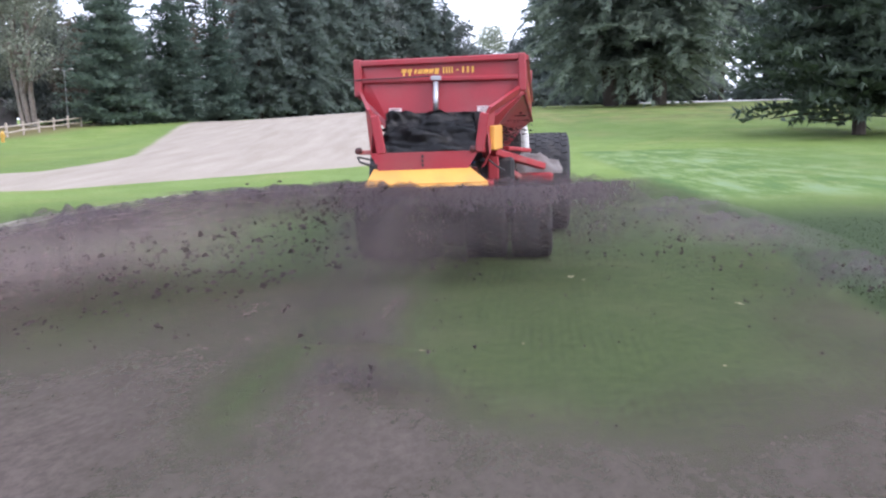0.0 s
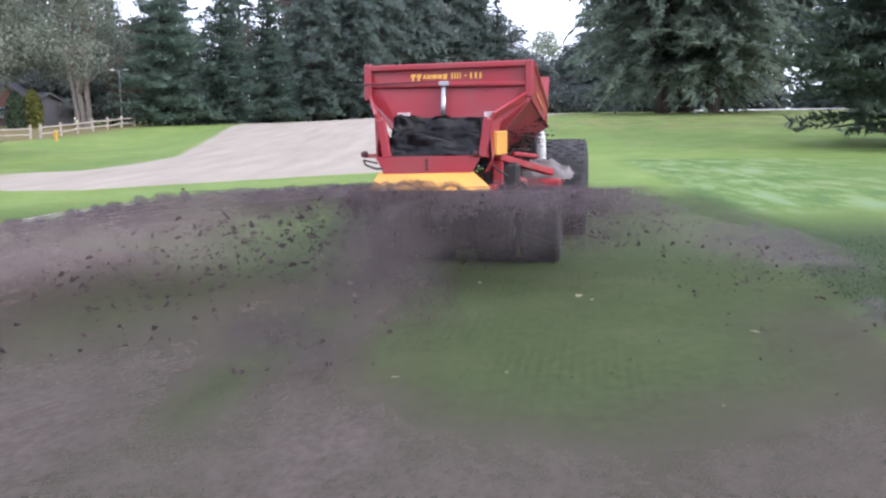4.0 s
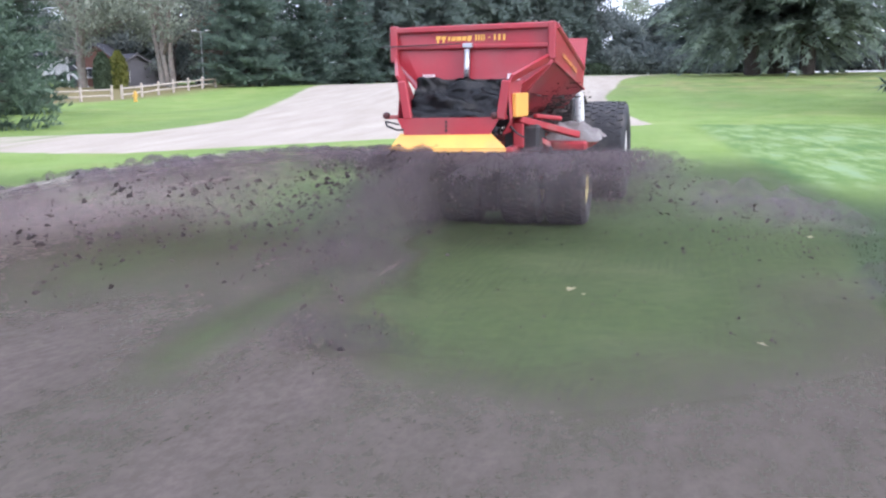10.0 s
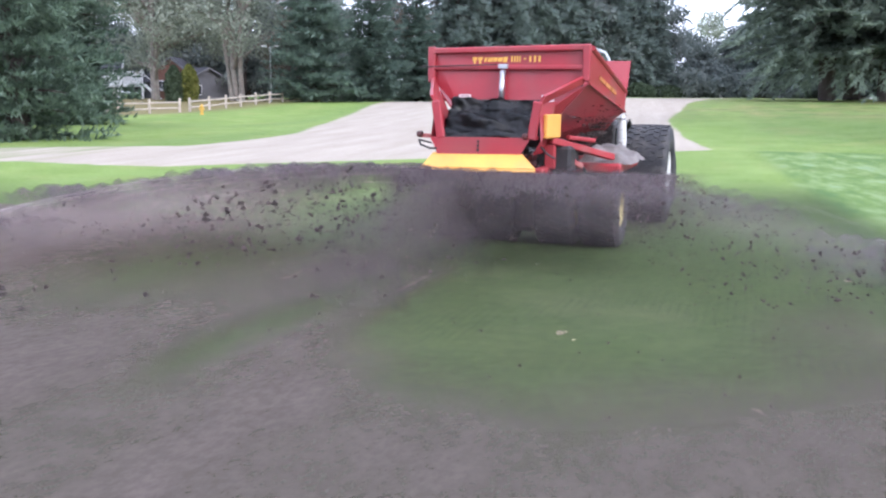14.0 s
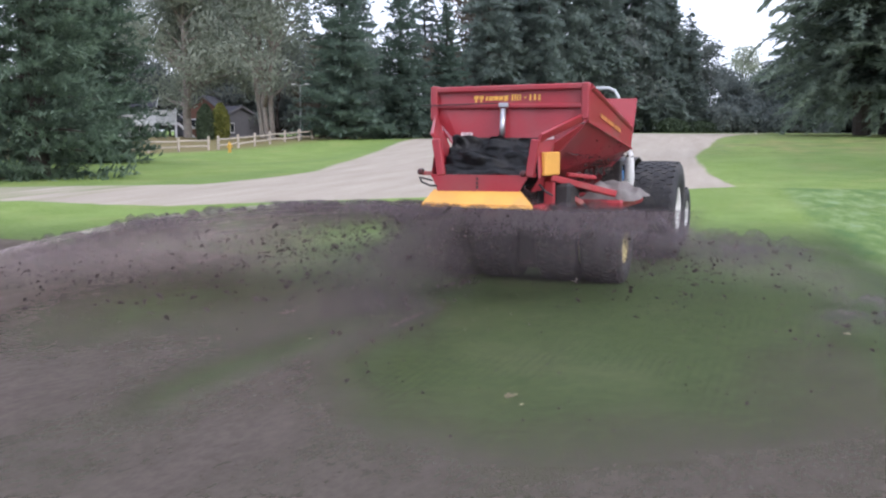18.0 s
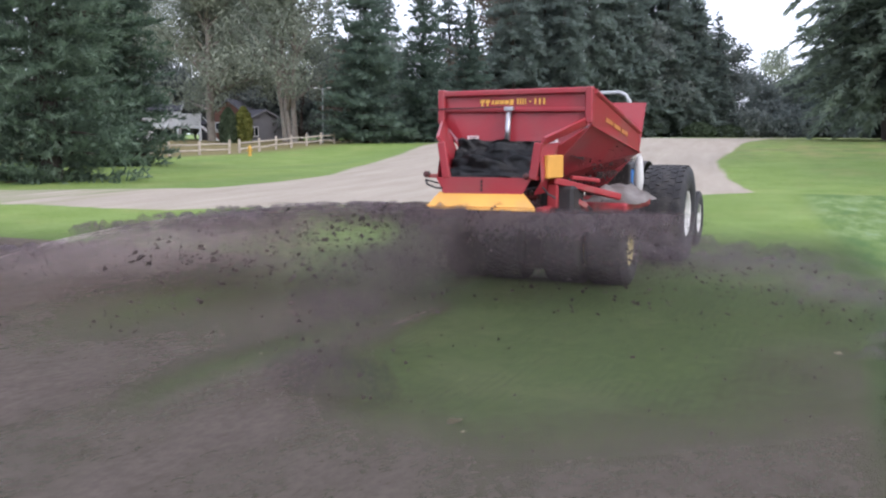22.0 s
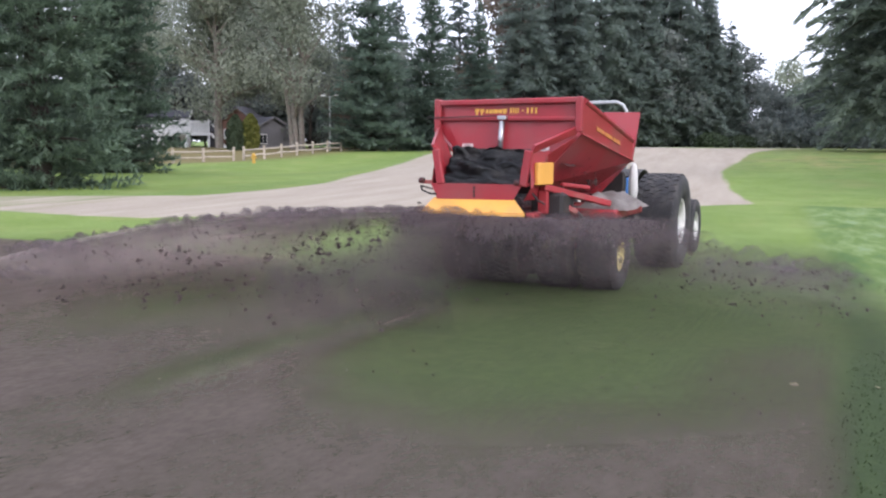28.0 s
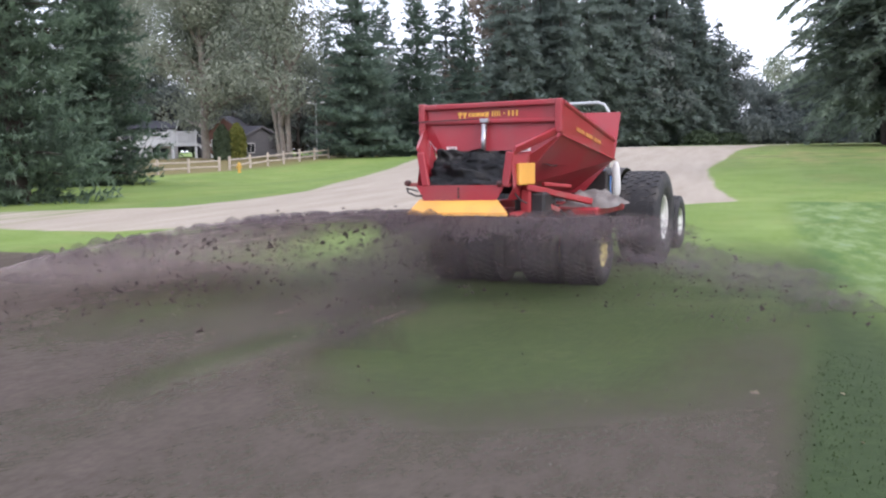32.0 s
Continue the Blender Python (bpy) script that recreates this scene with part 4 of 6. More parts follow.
def leafy_meshes(seed, tall, wide, mat, bark, fork=0.3, lumps=16, leaves=5200, size=0.30, stems=1, floor=0.0, apart=0.9):
    """Trunk, limbs and crown of a broadleaf tree: leaf clumps round the limb ends."""
    rng = np.random.default_rng(seed)
    wood = B()
    ends = []
    for s in range(stems):
        foot = np.array([(s - (stems - 1) / 2) * apart + rng.normal(0, 0.1), rng.normal(0, 0.2), -0.1])
        lean = np.array([rng.normal(0, 0.05) + 0.08 * (s - (stems - 1) / 2), rng.normal(0, 0.05), 1.0])
        pts = [foot + lean * tall * 0.75 * k / 6 + np.array([rng.normal(0, 0.10), rng.normal(0, 0.10), 0]) * (k > 0) for k in range(7)]
        tube(wood, [tuple(p) for p in pts], (0.019 if stems == 1 else 0.016) * tall / stems ** 0.35, 9, 0.05)
        for k in range(lumps // stems):
            f = fork + (1 - fork) * rng.uniform(0, 1) ** 0.8
            base = foot + lean * tall * 0.75 * f
            th = rng.uniform(0, 6.283)
            reach = wide * rng.uniform(0.45, 1.0) * (1.1 - 0.55 * f)
            top = base + np.array([math.cos(th) * reach, math.sin(th) * reach, tall * rng.uniform(0.05, 0.22)])
            mid = (base + top) / 2 + np.array([0, 0, rng.uniform(-0.2, 0.5)])
            tube(wood, [tuple(base), tuple(mid), tuple(top)], 0.012 * tall * (1.1 - 0.7 * f) / stems ** 0.3, 6, 0.02)
            ends.append((top, wide * rng.uniform(0.26, 0.46)))
            ends.append((mid + rng.normal(0, 0.3, 3), wide * rng.uniform(0.15, 0.28)))
        ends.append((foot + lean * tall * 0.88, wide * 0.4))
    ends = [(np.array([c[0], c[1], max(c[2], floor + r)]), r) for c, r in ends]
    verts, faces = [], []
    per = leaves // len(ends)
    for c, r in ends:
        n_here = int(per * min(1.6, (r / (wide * 0.3)) ** 2))
        for _ in range(n_here):
            v = rng.normal(0, 1, 3)
            v /= np.linalg.norm(v)
            rad = r * rng.uniform(0.25, 1.0) ** 0.45 * (1 + 0.35 * noise.noise((v[0] * 2 + c[0], v[1] * 2 + c[1], v[2] * 2)))
            p = c + v * rad * np.array([1.15, 1.15, 0.8])
            d = rng.normal(0, 1, 3)
            d /= np.linalg.norm(d)
            up = np.cross(d, v)
            up /= np.linalg.norm(up) + 1e-9
            s = size * rng.uniform(0.6, 1.3)
            n = len(verts)
            verts += [tuple(p - d * s * 0.5), tuple(p + up * s * 0.32), tuple(p + d * s * 0.5), tuple(p - up * s * 0.28)]
            faces.append((n, n + 1, n + 2, n + 3))
    trunk = bpy.data.meshes.new("trunk")
    bmesh.ops.recalc_face_normals(wood, faces=wood.faces)
    wood.to_mesh(trunk)
    wood.free()
    trunk.materials.append(bark)
    return trunk, mesh_of("crown", verts, faces, mat)


def plant(kind, meshes, x, y, scale=1.0, turn=0.0, label="", group="", squash=1.0, sink=0.05):
    top = tagged(empty(kind, pose(x, y, height(x, y) - sink, 0, 0, turn) @ Matrix.Diagonal((scale, scale, scale * squash, 1))), label, "tree", group)
    for n, me in zip(("trunk", "crown"), meshes):
        ob = new(n, me)
        ob.parent = top
    return top


near_fir = fir_meshes(3, 24.0, 3.1, FIR_NEAR, DARK_BARK, bare=0.004, broad=0.20, size=0.36, whorls=84, arms=13, droop=0.10, power=0.55, gaps=0.08, wild=2.2)
near_fir_b = fir_meshes(9, 21.0, 3.3, FIR_NEAR, DARK_BARK, bare=0.006, broad=0.20, size=0.38, whorls=84, arms=13, droop=0.12, power=0.6, gaps=0.08, wild=2.2)
fir_a = fir_meshes(5, 19.0, 4.4, FIR_BLUE, DARK_BARK, bare=0.01, broad=0.22, size=0.50, whorls=62, arms=12, droop=0.12, power=0.9, gaps=0.08, wild=2.0)
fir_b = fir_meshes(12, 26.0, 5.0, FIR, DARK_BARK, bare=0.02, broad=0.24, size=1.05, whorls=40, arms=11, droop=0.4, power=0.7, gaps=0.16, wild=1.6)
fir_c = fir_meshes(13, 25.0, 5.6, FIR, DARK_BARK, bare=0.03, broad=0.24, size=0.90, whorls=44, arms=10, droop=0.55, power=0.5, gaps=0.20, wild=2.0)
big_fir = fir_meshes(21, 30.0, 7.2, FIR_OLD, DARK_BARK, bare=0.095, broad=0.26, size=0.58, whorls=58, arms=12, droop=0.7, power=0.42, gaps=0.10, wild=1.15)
cedar = fir_meshes(33, 15.0, 4.7, CEDAR, DARK_BARK, bare=0.085, broad=0.34, size=0.40, whorls=58, arms=15, droop=0.16, power=0.36, gaps=0.02, wild=2.0)
oak_a = leafy_meshes(2, 22.0, 6.0, OAK, BARK, fork=0.10, lumps=56, leaves=44000, size=0.28, stems=1, floor=2.2)
oak_b = leafy_meshes(7, 24.0, 5.4, OAK, BARK, fork=0.11, lumps=60, leaves=44000, size=0.28, stems=3, floor=2.4, apart=0.55)
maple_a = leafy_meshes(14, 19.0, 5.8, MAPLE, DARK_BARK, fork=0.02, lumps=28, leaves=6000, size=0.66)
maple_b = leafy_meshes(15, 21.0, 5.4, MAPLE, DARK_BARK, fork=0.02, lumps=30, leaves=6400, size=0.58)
rust_a = leafy_meshes(16, 20.0, 5.4, RUST, DARK_BARK, fork=0.03, lumps=26, leaves=6400, size=0.58)
thin_tree = leafy_meshes(18, 13.0, 3.6, OAK, DARK_BARK, fork=0.3, lumps=16, leaves=3600, size=0.34)
bush = leafy_meshes(40, 2.6, 1.9, MAPLE, DARK_BARK, fork=0.0, lumps=12, leaves=1900, size=0.28)
plant("fir_tree", near_fir, -19.6, 30.3, 1.0, 20, "dense dark green fir branching down to the grass", "near firs", sink=0.75)
plant("fir_tree", near_fir_b, -27.5, 44.6, 1.0, 80, "smaller dense dark green fir beside the lawn", "near firs", sink=0.75)
plant("fir_tree", near_fir, -26.3, 29.5, 1.0, 140, "dense dark green fir branching down to the grass", "near firs", sink=0.75)
plant("fir_tree", near_fir_b, -33.5, 39.0, 1.2, 200, "dense dark green fir branching down to the grass", "near firs", sink=0.75)
plant("oak_tree", oak_a, -43.1, 80.4, 1.0, 30, "tall tree with grey lichen-covered foliage beside the house", "lichen trees")
plant("oak_tree", oak_b, -34.5, 79.3, 1.0, 0, "tall three-stemmed tree with grey lichen-covered foliage", "lichen trees")
plant("oak_tree", oak_a, -62.0, 92.0, 1.05, 160, "tall tree with grey lichen-covered foliage beside the house", "lichen trees")
plant("oak_tree", oak_b, -52.0, 104.0, 1.1, 100, "tall three-stemmed tree with grey lichen-covered foliage", "lichen trees")
plant("fir_tree", fir_a, -26.9, 78.0, 1.0, 10, "full blue-green fir at the edge of the fairway", "fairway firs")
plant("fir_tree", fir_a, -23.4, 83.0, 0.86, 120, "full blue-green fir at the edge of the fairway", "fairway firs")
plant("fir_tree", fir_a, -20.5, 88.0, 0.72, 220, "smaller blue-green fir at the edge of the fairway", "fairway firs")
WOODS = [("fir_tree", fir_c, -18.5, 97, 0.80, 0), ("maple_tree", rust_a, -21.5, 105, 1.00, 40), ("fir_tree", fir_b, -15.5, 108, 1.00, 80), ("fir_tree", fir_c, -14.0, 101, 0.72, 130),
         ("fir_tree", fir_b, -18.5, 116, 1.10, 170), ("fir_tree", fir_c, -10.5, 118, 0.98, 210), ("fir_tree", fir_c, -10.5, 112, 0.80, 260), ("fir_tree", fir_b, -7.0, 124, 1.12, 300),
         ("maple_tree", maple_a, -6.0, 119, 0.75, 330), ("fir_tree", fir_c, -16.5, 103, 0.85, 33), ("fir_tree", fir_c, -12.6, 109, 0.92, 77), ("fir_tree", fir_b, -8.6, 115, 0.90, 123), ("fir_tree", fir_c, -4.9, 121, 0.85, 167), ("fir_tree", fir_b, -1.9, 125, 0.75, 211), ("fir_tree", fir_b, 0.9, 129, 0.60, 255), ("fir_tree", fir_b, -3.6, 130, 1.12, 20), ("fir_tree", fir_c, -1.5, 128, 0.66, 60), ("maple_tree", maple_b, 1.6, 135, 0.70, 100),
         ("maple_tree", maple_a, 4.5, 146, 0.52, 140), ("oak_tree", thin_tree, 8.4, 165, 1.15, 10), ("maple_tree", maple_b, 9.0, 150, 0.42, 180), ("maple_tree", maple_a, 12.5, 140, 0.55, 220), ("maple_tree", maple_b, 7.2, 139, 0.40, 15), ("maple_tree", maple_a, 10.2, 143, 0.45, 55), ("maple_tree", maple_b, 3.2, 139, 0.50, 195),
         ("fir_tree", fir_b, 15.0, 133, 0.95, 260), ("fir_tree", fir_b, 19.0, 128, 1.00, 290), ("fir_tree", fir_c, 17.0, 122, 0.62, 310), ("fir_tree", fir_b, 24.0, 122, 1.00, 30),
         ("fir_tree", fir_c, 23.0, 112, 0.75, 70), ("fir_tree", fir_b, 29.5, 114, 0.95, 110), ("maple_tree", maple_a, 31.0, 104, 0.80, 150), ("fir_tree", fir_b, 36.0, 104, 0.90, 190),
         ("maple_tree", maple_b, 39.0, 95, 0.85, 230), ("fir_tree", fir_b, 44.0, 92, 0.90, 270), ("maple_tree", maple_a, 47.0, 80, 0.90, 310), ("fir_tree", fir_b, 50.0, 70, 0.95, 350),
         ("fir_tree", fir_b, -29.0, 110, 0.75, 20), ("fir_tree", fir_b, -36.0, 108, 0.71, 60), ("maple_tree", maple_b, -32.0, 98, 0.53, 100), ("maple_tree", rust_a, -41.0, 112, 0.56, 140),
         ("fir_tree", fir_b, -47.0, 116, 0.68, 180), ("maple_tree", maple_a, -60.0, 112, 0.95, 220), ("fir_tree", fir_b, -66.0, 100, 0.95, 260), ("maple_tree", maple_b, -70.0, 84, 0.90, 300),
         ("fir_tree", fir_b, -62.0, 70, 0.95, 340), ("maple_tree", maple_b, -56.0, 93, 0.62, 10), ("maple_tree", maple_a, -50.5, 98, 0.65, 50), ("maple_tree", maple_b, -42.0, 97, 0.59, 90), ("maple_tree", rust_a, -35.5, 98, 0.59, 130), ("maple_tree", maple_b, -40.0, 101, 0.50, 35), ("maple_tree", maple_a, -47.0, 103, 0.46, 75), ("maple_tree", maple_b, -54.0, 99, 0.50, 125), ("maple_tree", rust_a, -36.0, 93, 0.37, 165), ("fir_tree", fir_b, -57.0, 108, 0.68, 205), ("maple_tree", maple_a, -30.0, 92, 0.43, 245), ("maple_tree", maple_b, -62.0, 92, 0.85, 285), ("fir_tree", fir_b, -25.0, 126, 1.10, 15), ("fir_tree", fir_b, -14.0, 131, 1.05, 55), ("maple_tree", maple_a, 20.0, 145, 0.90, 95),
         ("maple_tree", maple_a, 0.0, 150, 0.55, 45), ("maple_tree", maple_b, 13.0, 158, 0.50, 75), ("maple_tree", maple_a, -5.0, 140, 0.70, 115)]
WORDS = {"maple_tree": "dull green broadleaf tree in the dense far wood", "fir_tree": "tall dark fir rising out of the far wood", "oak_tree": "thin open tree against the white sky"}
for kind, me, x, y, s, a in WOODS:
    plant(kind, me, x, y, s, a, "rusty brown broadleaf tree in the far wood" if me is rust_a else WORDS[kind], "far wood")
for x, y, s, a in ((12.1, 66.5, 1.0, 0), (14.4, 70.5, 1.05, 130), (15.3, 66.0, 0.95, 240)):
    plant("fir_tree", big_fir, x, y, s, a, "huge old fir with drooping boughs and bare dark trunk", "three old firs")
plant("cedar_tree", cedar, 16.6, 37.2, 1.0, 0, "very dark spreading conifer with boughs near the grass")
plant("cedar_tree", cedar, 27.5, 41.0, 1.1, 120, "very dark spreading conifer with boughs near the grass")

rng_under = random.Random(4)
for k in range(16):
    plant("shrub", bush, -82 + 3.2 * k + rng_under.uniform(-0.8, 0.8), 107 + rng_under.uniform(-3, 3), rng_under.uniform(2.3, 3.2), rng_under.uniform(0, 360), "tall dull green shrub behind the houses", "undergrowth")["category"] = "shrub"
for k in range(12):
    plant("shrub", bush, 3.0 + 1.3 * k + rng_under.uniform(-0.5, 0.5), 137 + rng_under.uniform(-3, 3), rng_under.uniform(1.6, 2.3), rng_under.uniform(0, 360), "dull green shrub at the foot of the far wood", "undergrowth", sink=1.1)["category"] = "shrub"
for k in range(34):
    f = k / 33
    x = -32 + 80 * f + rng_under.uniform(-1, 1)
    y = 95 + 38 * math.sin(math.pi * min(1, f * 1.25)) ** 1.2 + rng_under.uniform(-2, 2) if f < 0.62 else 128 - 75 * (f - 0.62) + rng_under.uniform(-2, 2)
    plant("shrub", bush, x, y, rng_under.uniform(1.0, 1.7), rng_under.uniform(0, 360), "dull green shrub at the foot of the far wood", "undergrowth", sink=0.7)["category"] = "shrub"

# ---- fence, houses and small things by the lawn ----
def make_fence():
    """A split-rail fence running away along the lawn, with a gap for the path."""
    fence = tagged(empty("split_rail_fence"), "weathered split-rail wooden fence along the lawn", "fence")
    rng = random.Random(11)
    line = [(-33.6, 54.0), (-32.1, 56.6), (-30.9, 58.3), (-29.75, 60.2), (-29.55, 61.2), (-29.3, 63.6), (-29.2, 66.0), (-29.15, 68.4), (-29.1, 71.0), (-29.05, 73.6), (-29.0, 76.2)]
    for i, (x, y) in enumerate(line):
        z = height(x, y)
        post = box(B(), (x, y, z + 0.42), (0.15, 0.15, 1.06), 0.02, pose(0, 0, 0, rng.uniform(-2, 2), rng.uniform(-2, 2), rng.uniform(0, 40)))
        part("post", post, FENCE_WOOD, fence)
        if i + 1 < len(line) and i != 3:
            x1, y1 = line[i + 1]
            z1 = height(x1, y1)
            for h in (0.32, 0.70):
                d = rng.uniform(-0.04, 0.04)
                rail = tube(B(), [(x, y, z + h + d), ((x + x1) / 2, (y + y1) / 2, (z + z1) / 2 + h + d * 0.4 - 0.015), (x1, y1, z1 + h - d)], 0.058, 6)
                part("rail", rail, FENCE_WOOD, fence)
    return fence


make_fence()


def make_window(parent, x, y, z, w, h, frame_mat):
    win = part("window", box(B(), (x, y, z), (w + 0.16, 0.06, h + 0.16), 0.01), frame_mat, parent)
    part("pane", box(B(), (x, y - 0.02, z), (w, 0.05, h), 0.0), GLASS_DARK, win)
    part("glazing_bar", box(B(), (x, y - 0.05, z), (0.05, 0.02, h), 0.0), frame_mat, win)


def make_white_house():
    g = height(-49, 87)
    house = tagged(empty("white_house", pose(-50.8, 87.4, g - 0.1, 0, 0, 28)), "white boarded house with a raised railed balcony", "house")
    part("wall", box(B(), (-3.6, 3.2, 1.55), (6.4, 5.0, 3.1), 0.03), WHITE_WALL, house)
    bm = B()
    plate(bm, [(-7.2, 0.3, 3.1), (0.0, 0.3, 3.1), (0.0, 3.2, 3.9), (-7.2, 3.2, 3.9)], 0.16)
    plate(bm, [(-7.2, 6.1, 3.1), (0.0, 6.1, 3.1), (0.0, 3.2, 3.9), (-7.2, 3.2, 3.9)], 0.16)
    part("roof", bm, SHINGLE, house)
    part("barge_board", plate(B(), [(0.06, 0.2, 3.05), (0.06, 3.2, 3.85), (0.06, 3.2, 4.1), (0.06, 0.2, 3.3)], 0.06), WHITE_WALL, house)
    for x in (-4.6, -1.7):
        make_window(house, x, 0.68, 0.75, 1.5, 0.8, WHITE_WALL)
        make_window(house, x, 0.68, 2.5, 1.5, 1.0, WHITE_WALL)
    balcony = part("balcony", box(B(), (-0.4, -0.45, 1.45), (5.0, 2.2, 0.28), 0.02), WHITE_WALL, house)
    part("handrail", box(B(), (-0.4, -1.5, 2.72), (5.0, 0.12, 0.12), 0.02), WHITE_WALL, balcony)
    part("handrail", box(B(), (2.05, -0.45, 2.72), (0.10, 2.2, 0.12), 0.02), WHITE_WALL, balcony)
    for k in range(26):
        part("baluster", box(B(), (-2.8 + 4.8 * k / 25, -1.5, 2.12), (0.155, 0.06, 1.1), 0.0), WHITE_WALL, balcony)
    for x in (-2.8, -0.2, 2.0):
        part("balcony_post", box(B(), (x, -1.5, 0.7), (0.22, 0.22, 1.5), 0.02), WHITE_WALL, house)
    part("balcony_post", box(B(), (2.0, -1.5, 2.3), (0.18, 0.18, 1.4), 0.02), WHITE_WALL, house)
    for k in range(6):
        part("stair_step", box(B(), (2.3 + 0.26 * k, -0.9, 1.35 - 0.24 * k), (0.30, 1.0, 0.05), 0.0), WHITE_WALL, house)
    for z, h in ((0.75, 0.26), (1.75, 0.10)):
        bm = B()
        box(bm, (3.0, -1.4, z), (2.2, 0.06, h), 0.0, Matrix.Rotation(radians(43), 4, "Y"))
        part("stair_rail", bm, WHITE_WALL, house)
    return house


def gable_house(name, label, x, y, turn, w, d, eave, ridge, wall_mat):
    house = tagged(empty(name, pose(x, y, height(x, y), 0, 0, turn)), label, "house")
    k = w / 2
    bm = B()
    plate(bm, [(-k, 0, 0), (k, 0, 0), (k, 0, eave), (0, 0, ridge), (-k, 0, eave)], 0.2)
    part("gable_wall", bm, wall_mat, house)
    for s in (-1, 1):
        part("wall", box(B(), (s * (k - 0.1), d / 2 + 0.12, eave / 2), (0.2, d, eave), 0.01), wall_mat, house)
        slope = (ridge - eave) / k
        bm = B()
        plate(bm, [(s * (k + 0.4), -0.4, eave - 0.4 * slope + 0.12), (0, -0.4, ridge + 0.12), (0, d + 0.4, ridge + 0.12), (s * (k + 0.4), d + 0.4, eave - 0.4 * slope + 0.12)], 0.14)
        part("roof", bm, SHINGLE, house)
        bm = B()
        plate(bm, [(s * (k + 0.4), -0.43, eave - 0.4 * slope - 0.02), (0, -0.43, ridge - 0.02), (0, -0.43, ridge + 0.20), (s * (k + 0.4), -0.43, eave - 0.4 * slope + 0.20)], 0.05)
        part("barge_board", bm, GREY_WALL, house)
    for i in range(7):
        z = 0.3 + i * (eave - 0.3) / 7
        part("siding_board", box(B(), (0, -0.115, z), (w - 0.1, 0.03, 0.22), 0.0), wall_mat, house)
    make_window(house, -k * 0.45, -0.15, eave * 0.55, 0.9, 0.9, WHITE_WALL)
    return house


make_white_house()
gable_house("grey_house", "low grey-sided house with a dark shingle roof behind trees", -44.6, 93.5, 62, 6.0, 8.0, 1.7, 3.1, GREY_WALL)
gable_house("brown_house", "brown cedar cabin with a dark gabled roof", -48.2, 92.5, 12, 4.2, 5.0, 2.5, 4.2, BROWN_WALL)

# clipped evergreen beside the house, with a yellowing neighbour
def column_bush(name, label, x, y, w, h, mat, seed):
    rng = np.random.default_rng(seed)
    verts, faces = [], []
    for _ in range(2600):
        a, z = rng.uniform(0, 6.283), rng.uniform(0, 1)
        r = w / 2 * (0.75 + 0.25 * math.sin(math.pi * min(1, z * 1.1 + 0.1))) * (1.0 if z < 0.8 else (1.05 - z) * 4) * rng.uniform(0.8, 1.05)
        p = np.array([r * math.cos(a), r * math.sin(a), h * z])
        d = rng.normal(0, 1, 3) + np.array([0, 0, 1.0])
        d /= np.linalg.norm(d)
        sd = np.cross(d, rng.normal(0, 1, 3))
        sd /= np.linalg.norm(sd)
        s = 0.17 * rng.uniform(0.6, 1.3)
        n = len(verts)
        verts += [tuple(p - d * s), tuple(p + sd * s * 0.45), tuple(p + d * s), tuple(p - sd * s * 0.45)]
        faces.append((n, n + 1, n + 2, n + 3))
    top = tagged(empty(name, pose(x, y, height(x, y) - 0.05)), label, "shrub")
    part("stem", tube(B(), [(0, 0, -0.1), (0, 0, h * 0.8)], 0.06, 6, 0.02), DARK_BARK, top)
    ob = new("crown", mesh_of("crown", verts, faces, mat))
    ob.parent = top


column_bush("evergreen_column", "clipped dark green evergreen column by the fence", -38.6, 75.6, 1.5, 3.0, HEDGE, 51)
column_bush("yellow_shrub", "yellow-green upright shrub by the house", -37.6, 76.4, 1.5, 3.1, YELLOW_GREEN, 52)
column_bush("round_bush", "pale yellow-green clipped bush beside the far path", 16.1, 129.0, 4.2, 1.7, YELLOW_GREEN, 54)
column_bush("round_bush", "green clipped bush at the edge of the wood", 2.3, 127.0, 5.0, 1.6, HEDGE, 55)
column_bush("round_bush", "dark clipped bush at the edge of the wood", -1.0, 119.0, 4.4, 1.8, HEDGE, 56)


def make_hydrant():
    x, y = -27.0, 58.0
    hyd = tagged(empty("fire_hydrant", pose(x, y, height(x, y), 0, 0, 25) @ Matrix.Scale(0.85, 4)), "small yellow fire hydrant on the lawn", "hydrant")
    part("barrel", spun(B(), [(0, 0.17), (0.05, 0.17), (0.06, 0.12), (0.55, 0.12), (0.57, 0.16), (0.62, 0.16)], 16, "z"), HYDRANT_Y, hyd)
    part("bonnet", spun(B(), [(0.62, 0.15), (0.70, 0.13), (0.78, 0.07), (0.80, 0.03), (0.85, 0.03)], 16, "z"), HYDRANT_Y, hyd)
    for s in (-1, 1):
        part("nozzle", tube(B(), [(0.08 * s, 0, 0.45), (0.22 * s, 0, 0.45)], 0.06, 12), HYDRANT_Y, hyd)


make_hydrant()


def make_lamp_post():
    x, y = -30.2, 76.6
    g = height(x, y)
    lamp = tagged(empty("lamp_post", pose(x, y, g)), "slim grey lamp post with two small lamp heads", "lamp post")
    part("pole", tube(B(), [(0, 0, 0), (0, 0, 4.6)], 0.06, 10, 0.04), GREY_TUBE, lamp)
    for s in (-1, 1):
        part("arm", tube(B(), [(0, 0, 4.45), (0.45 * s, 0, 4.62)], 0.03, 8), GREY_TUBE, lamp)
        part("lamp_head", box(B(), (0.62 * s, 0, 4.62), (0.38, 0.18, 0.09), 0.04), WHITE_WALL, lamp)


make_lamp_post()


